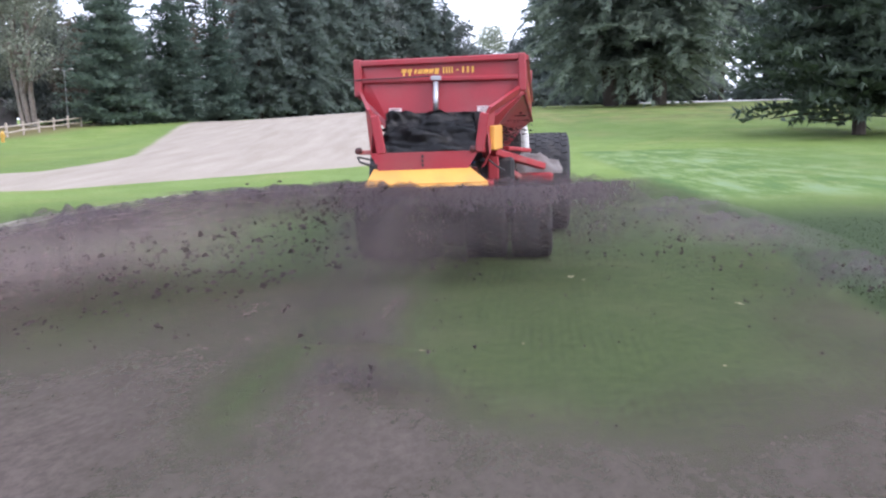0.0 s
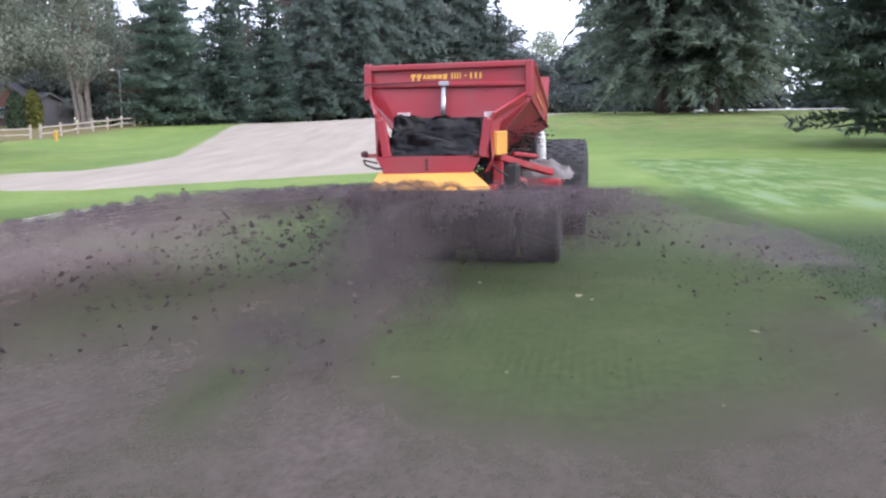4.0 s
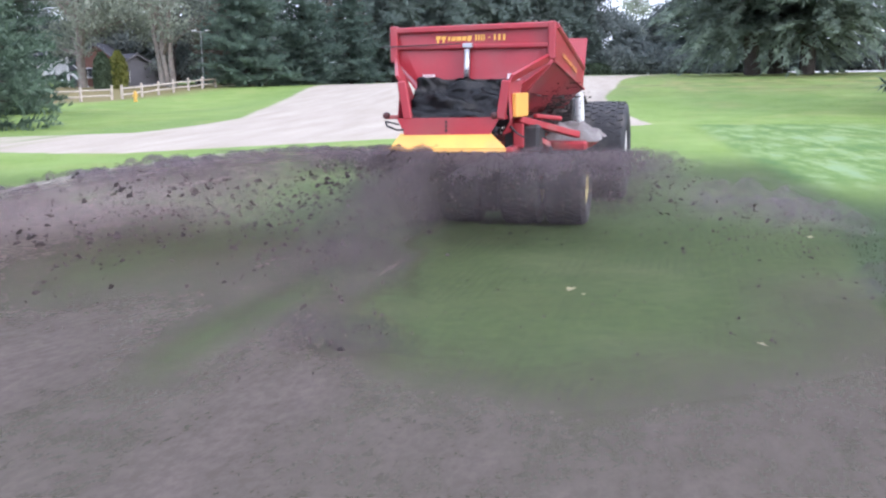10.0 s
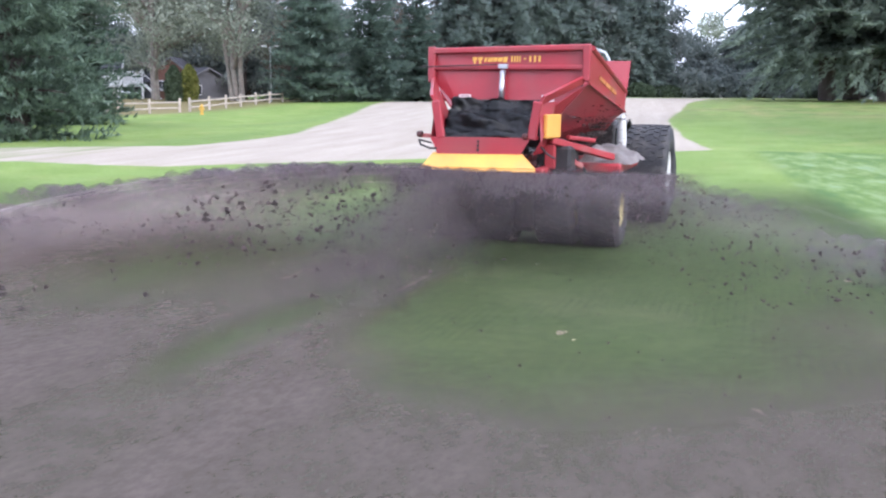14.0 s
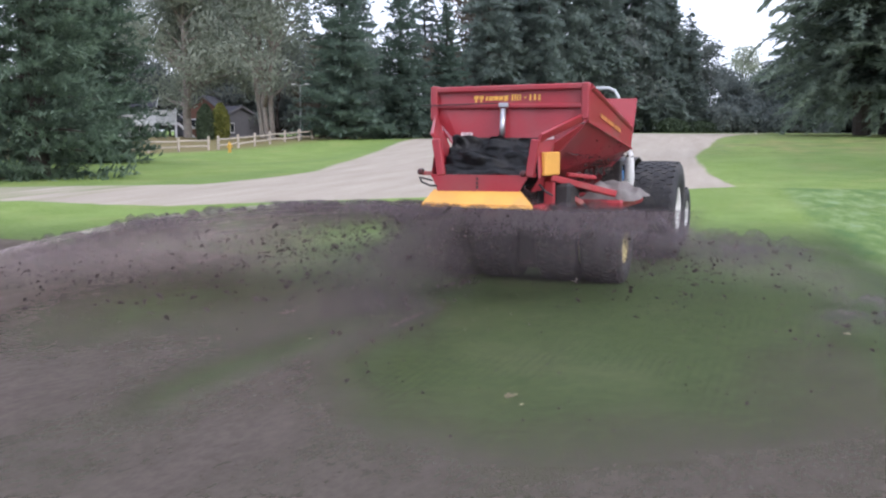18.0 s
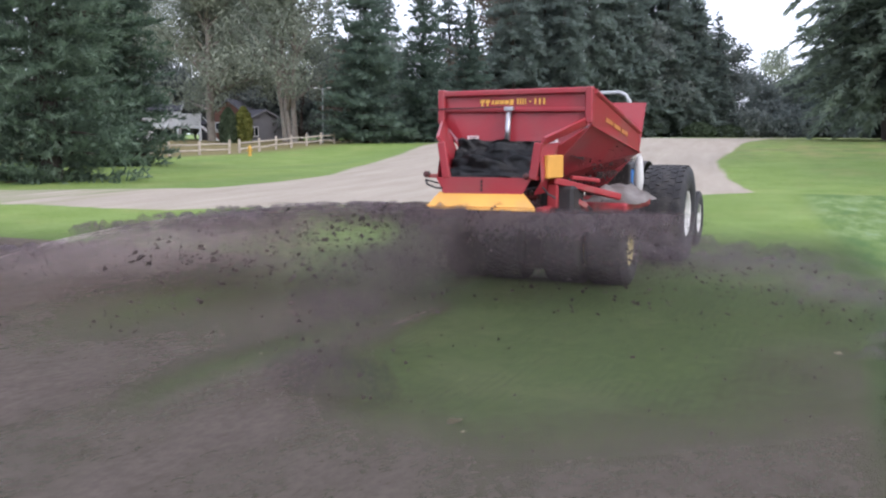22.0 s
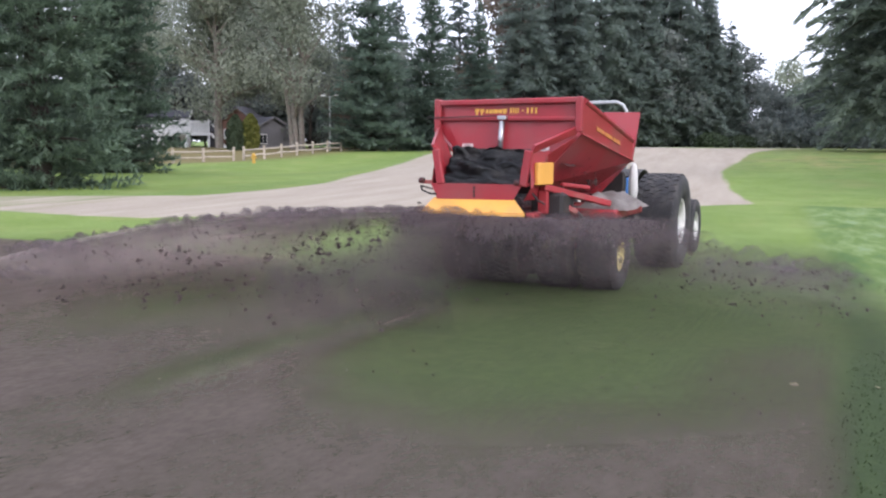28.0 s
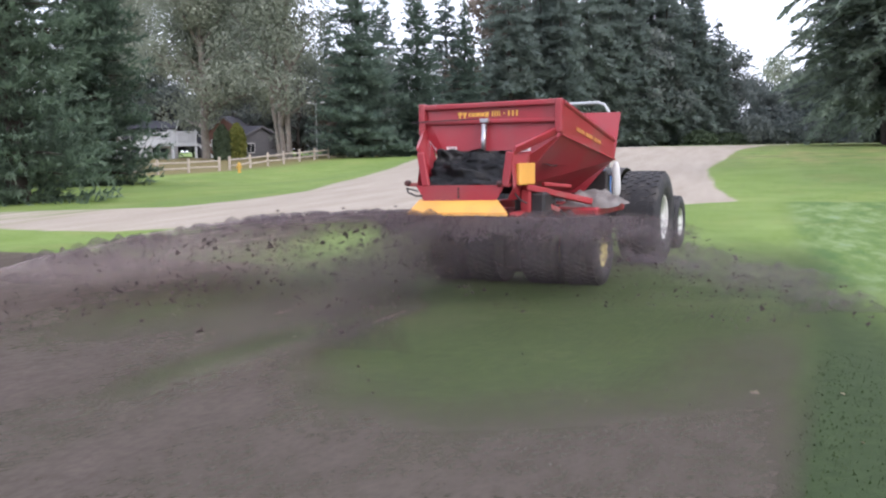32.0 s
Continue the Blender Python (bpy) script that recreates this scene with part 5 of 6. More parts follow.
def make_bench():
    bench = tagged(empty("park_bench", pose(8.7, 131.0, height(8.7, 131.0), 0, 0, 10)), "pale backless bench at the edge of the wood", "bench")
    part("seat", box(B(), (0, 0, 0.50), (3.4, 0.6, 0.14), 0.02), FENCE_WOOD, bench)
    for x in (-1.0, 0.9):
        part("leg", box(B(), (x, 0, 0.22), (0.5, 0.4, 0.46), 0.02), WHITE_WALL, bench)


make_bench()

# a pale path far off under the old firs
bm = B()
row = []
for k in range(15):
    f = k / 14
    x, y = 21 + 28 * f, 97.8 - 5.8 * f
    row.append((bm.verts.new((x, y - 1.1, height(x, y - 1.1) + 0.05)), bm.verts.new((x, y + 1.6, height(x, y + 1.6) + 0.16))))
for a, b in zip(row, row[1:]):
    bm.faces.new((a[0], b[0], b[1], a[1]))
part("far_path", bm, PALE_ROAD)
tagged(bpy.data.objects["far_path"], "pale concrete cart path beyond the old firs", "path", kind="structure")

# fallen leaves on the turf
def leaf_mesh(seed):
    rng = random.Random(seed)
    bm = B()
    n = 9
    ring = []
    for i in range(n):
        a = 2 * math.pi * i / n
        r = 0.05 * (1 + 0.5 * math.cos(a)) * rng.uniform(0.7, 1.1)
        ring.append(bm.verts.new((r * math.cos(a) * 1.5, r * math.sin(a) * 0.8, 0.006 + 0.018 * rng.uniform(0, 1) * abs(math.sin(a * 1.5)))))
    mid = bm.verts.new((0.02, 0, 0.016))
    for i in range(n):
        bm.faces.new((mid, ring[i], ring[(i + 1) % n]))
    bmesh.ops.solidify(bm, geom=list(bm.faces), thickness=0.004)
    me = bpy.data.meshes.new("fallen_leaf")
    bm.to_mesh(me)
    bm.free()
    me.materials.append(LEAF_DRY)
    return me


leaf_kinds = [leaf_mesh(k) for k in range(4)]
rl = random.Random(8)
spots = [(3.46, 11.0, 0.75), (2.32, 7.22, 0.6), (-0.73, 6.42, 0.35), (-0.14, 6.03, 0.35), (1.2, 8.58, 0.8)]
spots += [(rl.uniform(-5, 4.5), rl.uniform(4.5, 16), rl.uniform(0.2, 0.42)) for _ in range(14)]
for x, y, s in spots:
    ob = new("fallen_leaf", rl.choice(leaf_kinds))
    ob.matrix_world = pose(x, y, 0.004, 0, 0, rl.uniform(0, 360)) @ Matrix.Diagonal((s, s, s, 1))
    tagged(ob, "curled dry brown leaf lying on the turf", "leaf", "fallen leaves")

# coarse grass blades of the rough beside the fairway
rng_g = np.random.default_rng(77)
verts, faces = [], []
for _ in range(9000):
    y = 5.0 + 7.5 * rng_g.uniform() ** 1.3
    x = polyline_x(y, ROUGH_EDGE) + abs(rng_g.normal(0, 0.06)) + rng_g.uniform(0, 1) ** 1.3 * 3.2
    hgt, a, lean = rng_g.uniform(0.010, 0.028) * (1 - 0.6 * max(0, y - 9) / 3.5), rng_g.uniform(0, 6.283), rng_g.uniform(0.2, 0.9)
    w = rng_g.uniform(0.004, 0.009)
    c, s = math.cos(a), math.sin(a)
    n = len(verts)
    verts += [(x - s * w, y + c * w, 0), (x + s * w, y - c * w, 0), (x + c * hgt * lean, y + s * hgt * lean, hgt)]
    faces.append((n, n + 1, n + 2))
tagged(new("rough_grass", mesh_of("rough_grass", verts, faces, GRASS)), "coarse dark green grass beside the mown fairway", "grass", kind="stuff")

# crumbs of soil lying on the turf where the spreader has passed
rng_c = np.random.default_rng(91)
verts, faces = [], []
for _ in range(5200):
    y = 3.5 + 12.5 * rng_c.uniform()
    x = -7 + rng_c.uniform() * (polyline_x(y, ROUGH_EDGE) + 7)
    s = min(0.004 * rng_c.lognormal(0, 0.55), 0.014)
    n = len(verts)
    for d in ((1, 0.2, -0.3), (-0.7, 0.8, -0.3), (-0.5, -0.9, -0.3), (0.1, 0, 1.0)):
        verts.append(tuple(np.array((x, y, 0.3 * s + 0.004)) + np.array(d) * s * rng_c.uniform(0.6, 1.4, 3)))
    faces += [(n, n + 1, n + 3), (n + 1, n + 2, n + 3), (n + 2, n, n + 3), (n, n + 2, n + 1)]
tagged(new("soil_crumbs", mesh_of("soil_crumbs", verts, faces, SOIL)), "small dark crumbs of soil scattered on the turf", "soil", kind="stuff")

# ---- thrown soil and dust ----
SOURCE = Vector((-0.10, -0.62, 0.90))


def between(v, knots):
    """Straight lines between (position, value) knots."""
    for (a0, r0), (a1, r1) in zip(knots, knots[1:]):
        if a0 <= v <= a1:
            return r0 + (r1 - r0) * (v - a0) / (a1 - a0)
    return knots[0][1] if v < knots[0][0] else knots[-1][1]


def throw(az):
    """How far soil thrown towards the azimuth az (degrees, 180 is the left side) flies."""
    return between(az, [(150, 6.2), (180, 6.5), (215, 6.0), (245, 5.0), (275, 4.6), (320, 4.5), (360, 4.5), (390, 4.7)])


def thickness(az):
    """How dense the spray is in that direction."""
    return between(az, [(154, 0.0), (161, 1.0), (176, 2.2), (192, 2.3), (206, 1.7), (220, 0.60), (238, 0.16), (256, 0.16), (263, 0.50), (270, 0.80), (277, 0.6), (284, 0.20), (294, 0.10), (332, 0.10), (343, 0.18), (355, 0.30), (364, 0.34),
                        (384, 0.36), (391, 0.25), (396, 0.0)])


def flight_height(f):
    """Height of the spray after the share f of its flight: flat at first, then dropping."""
    return max(0.0, 1 - f ** 2.5)


def sheet_mesh(name, verts, faces, uvs, density, mat):
    me = bpy.data.meshes.new(name)
    me.from_pydata(verts, [], faces)
    layer = me.uv_layers.new(name="UVMap")
    loops = np.zeros(len(me.loops), dtype=np.int32)
    me.loops.foreach_get("vertex_index", loops)
    layer.data.foreach_set("uv", np.array(uvs, dtype=np.float32)[loops].ravel())
    at = me.attributes.new("thick", "FLOAT", "POINT")
    at.data.foreach_set("value", np.array(density, dtype=np.float32))
    me.polygons.foreach_set("use_smooth", [True] * len(faces))
    me.materials.append(mat)
    return me


def grid_faces(n1, n2):
    return [(i * (n2 + 1) + j, i * (n2 + 1) + j + 1, (i + 1) * (n2 + 1) + j + 1, (i + 1) * (n2 + 1) + j) for i in range(n1) for j in range(n2)]


def fan_mesh(seed, lift, reach, strength, az0, az1):
    """A sector of the fan of dust round the spinners, falling to the turf."""
    na, nr = max(8, int(az1 - az0)), 46
    verts, uvs, dens = [], [], []
    for i in range(na + 1):
        az = az0 + (az1 - az0) * i / na
        a = radians(az)
        R = throw(az) * reach
        for j in range(nr + 1):
            f = 0.03 + 1.0 * j / nr
            ripple = 0.030 * noise.noise((az * 0.10, f * 5, seed))
            z = (SOURCE.z + lift) * flight_height(f) + ripple * min(1, f * 3) * max(0.0, 1.05 - f)
            verts.append((SOURCE.x + R * f * math.cos(a), SOURCE.y + R * f * math.sin(a), max(z, 0.02)))
            uvs.append((verts[-1][0] + seed * 3, verts[-1][1]))
            edge = min(1, (az - 154) / 10, (396 - az) / 10) * (0.9 + 0.40 * noise.noise((az * 0.16, f * 5, seed + 9)))
            near = 1.0 / (0.62 + (0.60 if az < 232 else 0.95) * f)
            hollow = 1 - 0.50 * ease((az - 184) / 14) * ease((262 - az) / 8) * ease((0.44 - f) / 0.24)
            fall = 1 - ease((f - 0.78 - 0.12 * noise.noise((az * 0.15, 2, seed))) / 0.24)
            dens.append(strength * thickness(az) * near * hollow * max(edge, 0) * fall)
    return sheet_mesh("dust_fan", verts, grid_faces(na, nr), uvs, dens, DUST)


cloud = tagged(empty("dust_cloud"), "grey-brown cloud of soil dust fanning out behind the spreader", "dust")
for seed, lift, reach, strength in ((1.0, 0.00, 1.0, 0.23), (6.0, -0.06, 0.90, 0.19), (11.0, -0.14, 0.78, 0.17)):
    for name, az0, az1 in (("side_fan", 154, 232), ("rear_fan", 232, 320), ("side_fan", 320, 396)):
        sheet = new(name, fan_mesh(seed, lift, reach, strength, az0, az1))
        sheet.parent = cloud

# veils of soil coming straight down round the spinners, flat on top
for seed, y_at, x0, x1, strength in ((8.0, -0.98, -1.00, 2.10, 1.30), (15.0, -0.40, -1.25, 1.75, 0.55)):
    verts, uvs, dens = [], [], []
    for i in range(81):
        for j in range(25):
            u, v = i / 80, j / 24
            x = x0 + (x1 - x0) * u
            bulge = 0.08 * noise.noise((x * 1.6, v * 2, seed))
            top_z = 0.935 + 0.012 * noise.noise((x * 7, 3, seed)) + 0.008 * noise.noise((x * 19, 5, seed))
            verts.append((x * (1 + 0.06 * v), y_at - 0.22 * v + bulge * v + 0.5 * max(0.0, x - 0.9), top_z - 0.82 * v))
            uvs.append((x, v * 0.9))
            body = ease(v / 0.04) * (1 - 0.62 * ease((v - 0.10) / 0.30)) * (1 - ease((v - 0.45 - 0.12 * noise.noise((x * 1.3, 2, seed))) / 0.5))
            dens.append(strength * body * ease(u / 0.10) * ease((1 - u) / 0.22) * (1 - 0.35 * math.exp(-((x - 1.05) / 0.10) ** 2)))
    sheet = new("curtain", sheet_mesh("curtain", verts, grid_faces(80, 24), uvs, dens, CURTAIN))
    sheet.parent = cloud
# the flat dark rim of the spray close to the spinners on the left
verts, uvs, dens = [], [], []
for i in range(61):
    for j in range(9):
        u, v = i / 60, j / 8
        r = 0.15 + 2.5 * u
        verts.append((SOURCE.x - r, SOURCE.y + 0.06 * r + 0.05 * noise.noise((r * 2, v, 4)), 0.945 - 0.012 * r * r + 0.016 * noise.noise((r * 3.4, 1, 2)) - (0.13 + 0.05 * noise.noise((r * 2.1, 6, 2))) * v))
        uvs.append((r, v * 0.2))
        dens.append(0.95 * ease(v / 0.15) * (1 - v) ** 0.6 * ease((1 - u + 0.10 * noise.noise((v * 3, 3, 9))) / 0.25))
sheet = new("near_rim", sheet_mesh("near_rim", verts, grid_faces(60, 8), uvs, dens, CURTAIN))
sheet.parent = cloud


def ribbon(name, az, r0, r1, strength, foot, mat, seed, inner, outer, soft_top):
    """Dust hanging under the spray along one direction, down to the turf."""
    verts, uvs, dens = [], [], []
    a = radians(az)
    for i in range(61):
        for j in range(17):
            u, v = i / 60, j / 16
            r = r0 + (r1 - r0) * u
            top_z = max(0.10, 0.90 * flight_height(min(1.0, r / throw(az)))) + 0.03 * noise.noise((r * 2.4, 1, seed))
            sway = 0.12 * noise.noise((r * 0.9, v * 1.4, seed))
            verts.append((SOURCE.x + r * math.cos(a) - sway * math.sin(a), SOURCE.y + r * math.sin(a) + sway * math.cos(a), foot + (top_z - foot) * (1 - v)))
            uvs.append((r, v * top_z))
            ends = ease((r - r0) / inner) * ease((r1 - r) / outer)
            dens.append(strength * ends * ease(v / soft_top) * (1 - ease((v - 0.45) / 0.55)) * (0.9 + 0.5 * noise.noise((r * 1.1, v * 2, seed + 3))))
    sheet = new(name, sheet_mesh(name, verts, grid_faces(60, 16), uvs, dens, mat))
    sheet.parent = cloud


for az, r0, r1, strength, seed in ((182, 1.2, 7.0, 0.40, 3.0), (192, 1.0, 6.8, 0.44, 7.0), (203, 1.0, 6.2, 0.44, 12.0), (214, 1.0, 5.4, 0.34, 17.0)):
    ribbon("hanging_haze", az, r0, r1, strength, 0.05, HAZE, seed, 1.6, 2.4, 0.25)
for az, r1, strength, seed in ((258, 3.0, 0.50, 31.0), (266, 3.8, 0.62, 35.0), (273, 3.6, 0.24, 38.0)):
    ribbon("plume", az, 0.10, r1, strength, 0.08, PLUME, seed, 0.3, 2.6, 0.12)
ribbon("hanging_haze", 352, 1.6, 4.6, 0.20, 0.25, HAZE, 51.0, 1.0, 1.6, 0.25)
ribbon("hanging_haze", 364, 1.6, 4.6, 0.20, 0.25, HAZE, 55.0, 1.0, 1.6, 0.25)
veils = [cloud]

# dust that has come down hangs low over the turf behind the fan, in lanes along the line of travel
verts, uvs, dens = [], [], []
nx_f, ny_f = 110, 100
for j in range(ny_f + 1):
    y = -14 + 15.0 * j / ny_f
    for i in range(nx_f + 1):
        x = -12 + 15.6 * i / nx_f
        r = math.hypot(x + 0.1, y + 0.6)
        az = math.degrees(math.atan2(y + 0.62, x + 0.10)) % 360
        az += 360 if az < 90 else 0
        wob = noise.noise((x * 0.7, y * 0.7, 3)) + 0.6 * noise.noise((x * 1.7, y * 1.3, 7))
        clear = between(az, [(262, 2.4), (272, 3.2), (278, 3.8), (283, 4.2), (290, 4.4), (302, 4.4), (313, 4.2), (330, 3.8), (360, 3.6), (450, 3.6)])
        green = ease((clear + 0.35 * wob - r) / 1.9 + 0.5) * ease((az - 263) / 11)
        lane = math.exp(-((x + 0.62 - 0.03 * (y + 3) + 0.10 * wob) / 0.24) ** 2) * ease((-1.3 - y) / 0.9) * ease((y + 5.8) / 1.6)
        lane += 0.35 * math.exp(-((x + 2.5 + 0.2 * wob) / 0.45) ** 2) * ease((-0.6 - y) / 1.2) * ease((y + 4.4) / 2.0)
        right_side = ease((3.70 - 0.06 * (y + 6) - x) / 0.25)
        base = 0.74 if az > 262 else 0.62 + 0.24 * ease((r - 2.4) / 3)
        base -= 0.26 * math.exp(-((x + 2.6) / 0.9) ** 2) * ease((y + 5.0) / 2.5)
        base += 0.07 * noise.noise((x * 1.8, y * 0.35, 2)) + 0.05 * noise.noise((x * 4.5, y * 0.7, 6))
        front = -0.9 + 4.0 * ease((-x - 1.8) / 3.6)
        rim = min(ease((x + 12) / 2), ease((y + 14) / 2), ease((front + 0.9 - y) / 2.0), ease((r - 0.25) / 0.8))
        dens.append(right_side * base * (1 - 0.93 * green) * max(0.0, 1 - 0.80 * lane) * rim)
        verts.append((x, y, 0.040 + 0.012 * noise.noise((x * 0.7, y * 0.7, 5))))
        uvs.append((x, y))
faces = [(j * (nx_f + 1) + i, j * (nx_f + 1) + i + 1, (j + 1) * (nx_f + 1) + i + 1, (j + 1) * (nx_f + 1) + i) for j in range(ny_f) for i in range(nx_f)]
veils.append(tagged(new("low_dust", sheet_mesh("low_dust", verts, faces, uvs, dens, FILM)), "thin low haze of settling soil dust over the turf", "dust"))


def clod_mesh(seed, count, big, hang, wide=0.34):
    """Loose soil clods and grains hanging below a piece of the fan."""
    rng = np.random.default_rng(seed)
    verts, faces = [], []

    def spot():
        u, v = max(-0.8, min(0.8, rng.normal(0, wide))), max(-0.6, min(0.6, rng.normal(0, 0.34)))
        return np.array([u, v, -0.01 - 0.30 * u * u - rng.uniform(0, 1) ** 1.3 * hang])

    for _ in range(count):
        p = spot()
        s = min(big * rng.lognormal(0, 0.55), big * 2.5)
        st = np.array([1.25, rng.uniform(0.5, 1.0), rng.uniform(0.4, 0.8)])
        way = np.array(Matrix.Rotation(rng.uniform(-0.7, 0.7), 3, Vector(rng.normal(0, 1, 3))))
        for _k in range(1 + int(rng.uniform() < 0.45)):
            n = len(verts)
            q = p + rng.normal(0, s * 0.8, 3) * _k
            for d in ((1, 0.2, -0.6), (-0.7, 0.8, -0.5), (-0.5, -0.9, -0.4), (0.1, 0, 1.0), (0.2, 0.1, -0.9)):
                verts.append(tuple(q + way @ (np.array(d) * st * s * rng.uniform(0.6, 1.3, 3))))
            for a, b, c in ((0, 1, 3), (1, 2, 3), (2, 0, 3), (1, 0, 4), (2, 1, 4), (0, 2, 4)):
                faces.append((n + a, n + b, n + c))
    for _ in range(170):
        p = spot()
        s = rng.uniform(0.003, 0.007)
        n = len(verts)
        for _k in range(3):
            verts.append(tuple(p + rng.normal(0, s, 3)))
        faces.append((n, n + 1, n + 2))
    return mesh_of("loose_soil", verts, faces, SOIL)


def puff_mesh(seed, half, tall, spike, dense):
    """Two ribbons of the spray side by side along its flight: lumpy, dense crests that thin out downwards."""
    n1, n2 = 44, 12
    verts, uvs, dens, faces = [], [], [], []
    for side in (-1, 1):
        k = seed + 0.5 * side
        first = len(verts)
        for i in range(n1 + 1):
            u = i / n1 * 2 - 1
            lump = abs(math.sin((u + 0.3 * side) * half * 10.5 + 2.0 * noise.noise((u * 2, 1, k))))
            crest = 0.045 * lump + 0.030 * noise.noise((u * 4.5, 2, k)) + spike * noise.noise((u * 17, 5, k)) + 0.02 * side
            for j in range(n2 + 1):
                v = (j / n2) ** 1.3
                x = u * half - 0.35 * v * tall
                verts.append((x, 0.24 * side + 0.10 * noise.noise((u * 2.2, v * 1.6, k)) + 0.10 * v, crest - 0.20 * x * x - tall * v * (0.8 + 0.4 * noise.noise((u * 3, 8, k)))))
                uvs.append((u * half + k * 3, v * tall))
                dens.append(dense * max(0.0, 1 - abs(u) ** 3) * ease(v / 0.07) * (1 - v) ** 1.2 * (0.70 + 0.30 * lump))
        faces += [tuple(first + q for q in f) for f in grid_faces(n1, n2)]
    return sheet_mesh("dust_puff", verts, faces, uvs, dens, WISP)


def plume_mesh(seed):
    """A soft scrap of dust facing along its flight, trailing down."""
    n1, n2 = 16, 12
    verts, uvs, dens = [], [], []
    for i in range(n1 + 1):
        for j in range(n2 + 1):
            u, v = i / n1 * 2 - 1, j / n2
            verts.append((0.12 * noise.noise((u * 2, v * 1.6, seed)) - 0.22 * v, u * 0.50, 0.06 - 0.10 * u * u - 0.60 * v + 0.04 * noise.noise((u * 3, 1, seed))))
            uvs.append((u * 0.6 + seed * 3, v * 0.6))
            dens.append(1.0 * max(0.0, 1 - u * u) * ease(v / 0.30) * (1 - v) ** 0.8)
    return sheet_mesh("dust_plume", verts, grid_faces(n1, n2), uvs, dens, PLUME)


clod_kinds = [clod_mesh(60 + k, 130, (0.009, 0.011, 0.013)[k % 3], 0.60, 0.42) for k in range(9)]
fine_kinds = [clod_mesh(70 + k, 170, 0.0082, 0.44, 0.45) for k in range(5)]
small_kinds = [clod_mesh(80 + k, 50, 0.0115, 0.45, 0.45) for k in range(5)]
puff_kinds = [puff_mesh(k * 1.7, 0.58, 0.40, 0.012, 1.0) for k in range(7)]
spiky_kinds = [puff_mesh(k * 1.3 + 20, 0.52, 0.34, 0.026, 0.62) for k in range(7)]
plume_kinds = [plume_mesh(k * 2.3 + 0.6) for k in range(5)]
rng_b = random.Random(21)
bursts = []


def throw_train(count, az0, az1, near, clods, scraps, lift0=-0.03, lift1=0.03):
    """A train of bursts flung one after another into a sector."""
    for k in range(count):
        az = az0 + (az1 - az0) * ((k * 0.618034 + rng_b.uniform(-0.05, 0.05)) % 1)
        top = tagged(empty("soil_burst"), "burst of dark soil clods and dust flung off the spinners", "soil", "thrown soil")
        lumps = new("loose_soil", rng_b.choice(clods))
        lumps.parent = top
        tagged(lumps, kind="stuff")
        if scraps:
            scrap = new("dust_scrap", rng_b.choice(scraps))
            scrap.parent = top
        bursts.append((top, az, -5.0 + 36.9 * (k + 0.5 * rng_b.random()) / count, throw(az) * rng_b.uniform(near, 1.03), rng_b.uniform(lift0, lift1)))


throw_train(104, 164, 194, 0.90, clod_kinds, puff_kinds)
throw_train(86, 194, 232, 0.48, clod_kinds, None, -0.10, 0.0)
throw_train(80, 345, 388, 0.88, fine_kinds, spiky_kinds)
throw_train(56, 262, 280, 0.55, small_kinds, plume_kinds, -0.20, -0.04)
throw_train(28, 226, 350, 0.55, small_kinds, None, -0.20, -0.02)


# ---- what moves ----
TRACK = [(0, 0.038, 9.188, -6.75), (2, 0.017, 9.423, -6.77), (4, 0.034, 9.825, -6.79), (6, 0.074, 10.254, -6.82), (8, 0.126, 10.663, -6.85), (10, 0.183, 11.044, -6.88), (12, 0.242, 11.409, -6.92),
         (14, 0.299, 11.766, -6.95), (16, 0.354, 12.12, -7.0), (18, 0.407, 12.467, -7.04), (20, 0.46, 12.803, -7.09), (22, 0.513, 13.129, -7.14), (24, 0.567, 13.451, -7.2), (26, 0.622, 13.786, -7.26),
         (28, 0.675, 14.144, -7.33), (30, 0.722, 14.52, -7.39), (32, 0.757, 14.852, -7.47)]


def place(t):
    """Where the machine stands at t seconds."""
    for (t0, x0, y0, a0), (t1, x1, y1, a1) in zip(TRACK, TRACK[1:]):
        if t0 <= t <= t1:
            f = (t - t0) / (t1 - t0)
            return pose(x0 + (x1 - x0) * f, y0 + (y1 - y0) * f, 0, 0, 0, a0 + (a1 - a0) * f)
    d = -t * 0.12
    return pose(TRACK[0][1], TRACK[0][2] - d, 0, 0, 0, TRACK[0][3])


SPEED = 1.4


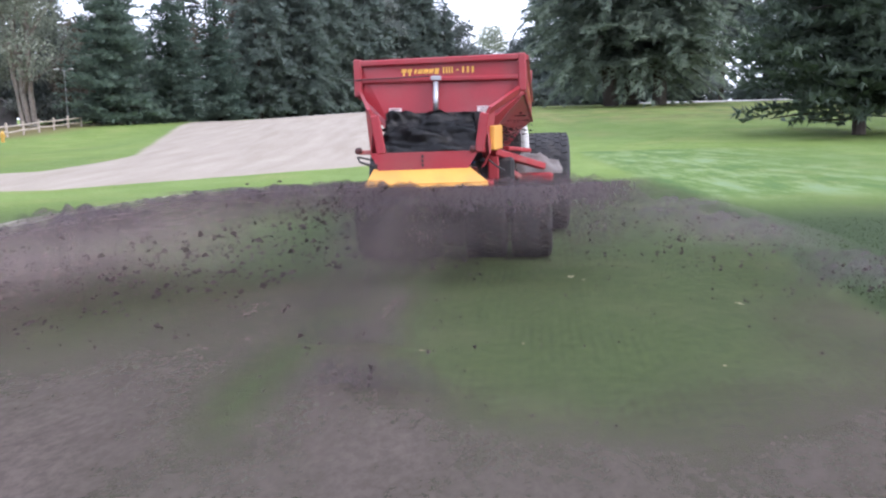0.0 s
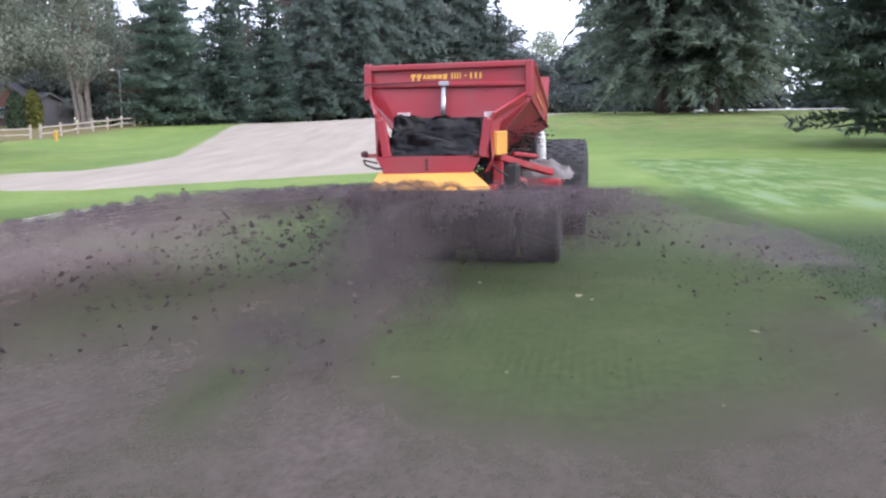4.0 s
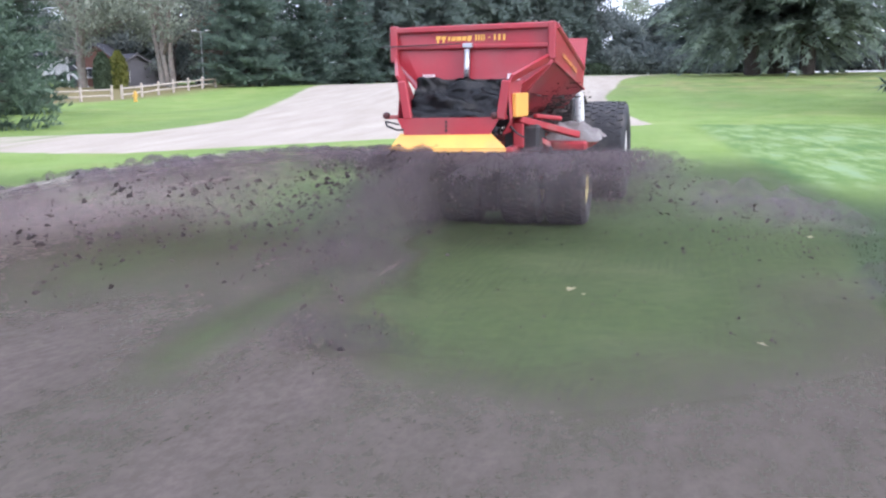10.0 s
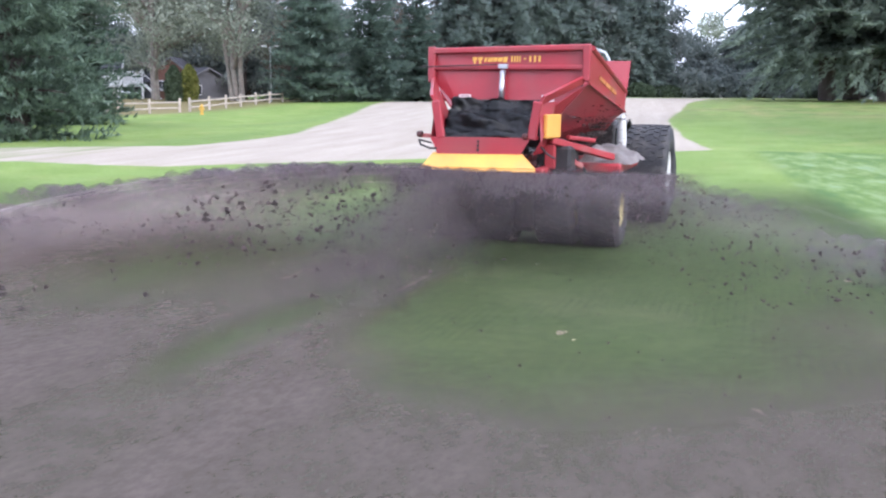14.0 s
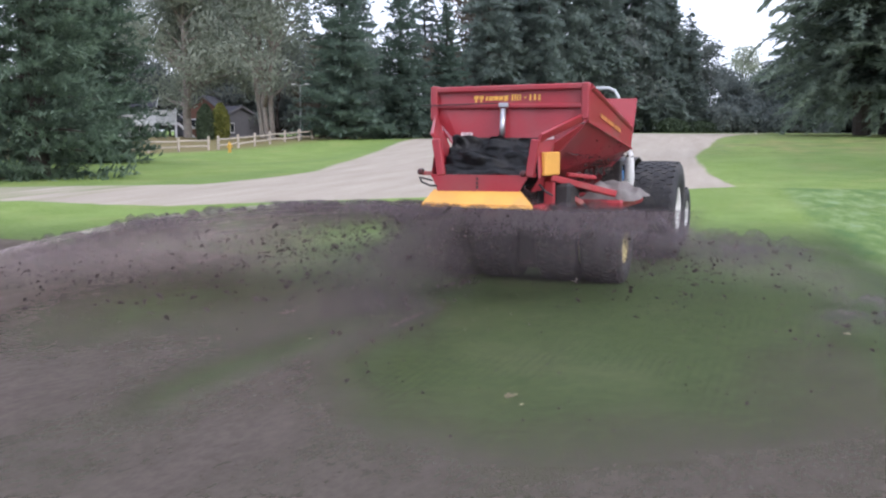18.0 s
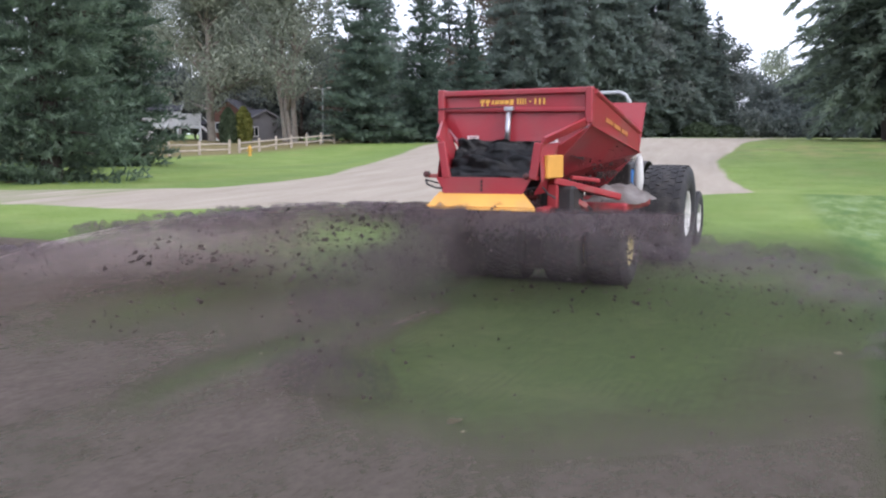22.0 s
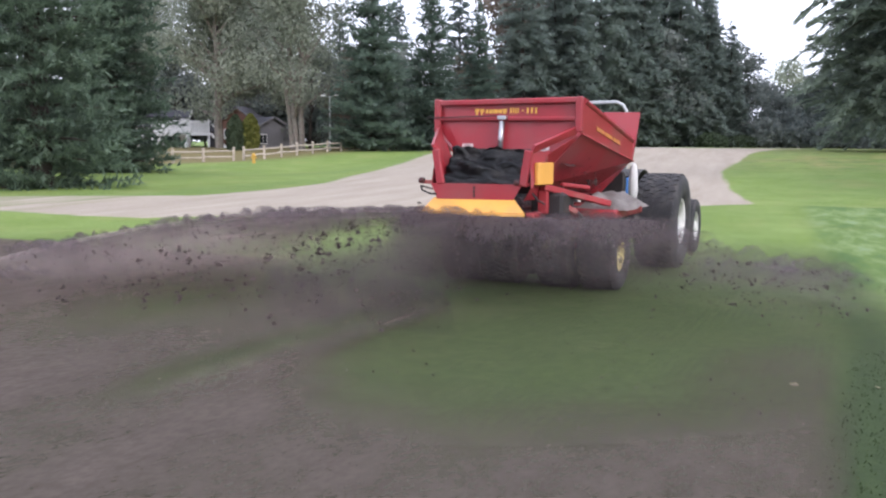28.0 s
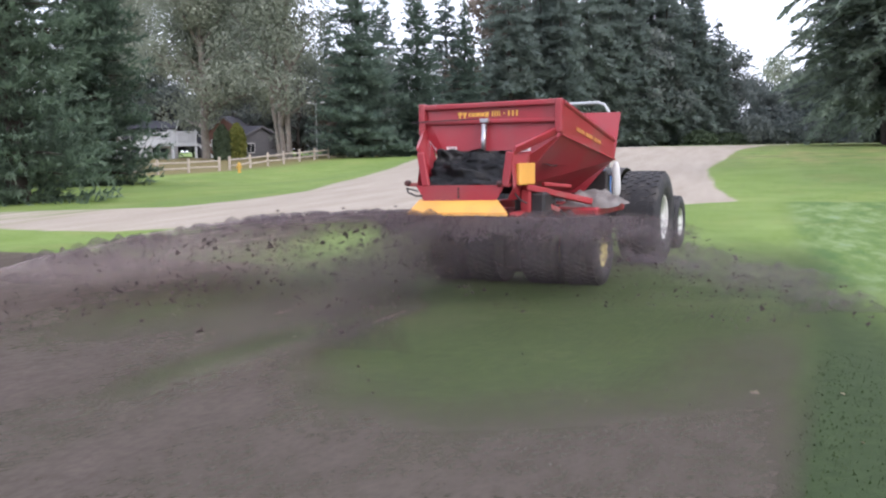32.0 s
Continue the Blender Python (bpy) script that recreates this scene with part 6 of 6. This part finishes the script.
def burst_rows(az, start, reach, lift):
    """A burst waits in the hopper, is flung off the spinners, and comes to rest on the turf."""
    hold_turn = min(max(270, az - 85), az + 85)
    rows = []
    flight = reach / SPEED
    if start > 0.3:
        rows.append((0.0, place(0) @ pose(-0.02, 0.95, 1.66, 0, 0, hold_turn)))
        if start > 2:
            rows.append((start - 0.2, place(start - 0.2) @ pose(-0.02, 0.95, 1.66, 0, 0, hold_turn)))
        rows.append((start - 0.1, place(start - 0.1) @ pose(-0.06, 0.15, 1.0, 0, 0, (hold_turn + az) / 2)))
    base = place(max(start, -6))
    n = 9
    for k in range(n + 1):
        f = 0.03 + 0.97 * k / n
        t = start + flight * f
        z = (SOURCE.z + lift) * flight_height(f) + 0.02 - 0.16 * f ** 6
        m = base @ pose(SOURCE.x + reach * f * math.cos(radians(az)), SOURCE.y + reach * f * math.sin(radians(az)), z, 0, 22 * f * (1 - f), az)
        rows.append((t, m))
    rows.append((t + 0.5, m @ pose(0.05, 0, -0.22)))
    inside = [r for r in rows if 0 <= r[0] <= 32]
    before = [r for r in rows if r[0] < 0]
    after = [r for r in rows if r[0] > 32]
    if not inside or inside[0][0] > 0:
        if before and (inside or after):
            (t0, m0), (t1, m1) = before[-1], (inside or after)[0]
            inside.insert(0, (0.0, m0.lerp(m1, -t0 / (t1 - t0))))
        else:
            inside.insert(0, (0.0, rows[-1][1]))
    if after:
        (t0, m0), (t1, m1) = inside[-1], after[0]
        if t0 < 32:
            inside.append((32.0, m0.lerp(m1, (32 - t0) / (t1 - t0))))
    elif inside[-1][0] < 32:
        inside.append((32.0, inside[-1][1]))
    return inside


def motions():
    rows = [(t, pose(x, y, 0, 0, 0, a)) for t, x, y, a in TRACK]
    for thing in (spreader, tractor, *veils):
        walk(thing, rows)
    for wheels, r in ((spreader_wheels, 0.405), (rear_wheels, 0.62), (front_wheels, 0.40)):
        for w in wheels:
            x, y, z = w.location
            walk(w, [(t, pose(x, y, z, -math.degrees((my - TRACK[0][2]) / r))) for t, mx, my, a in TRACK])
    for top, az, start, reach, lift in bursts:
        walk(top, burst_rows(az, start, reach, lift))


motions()
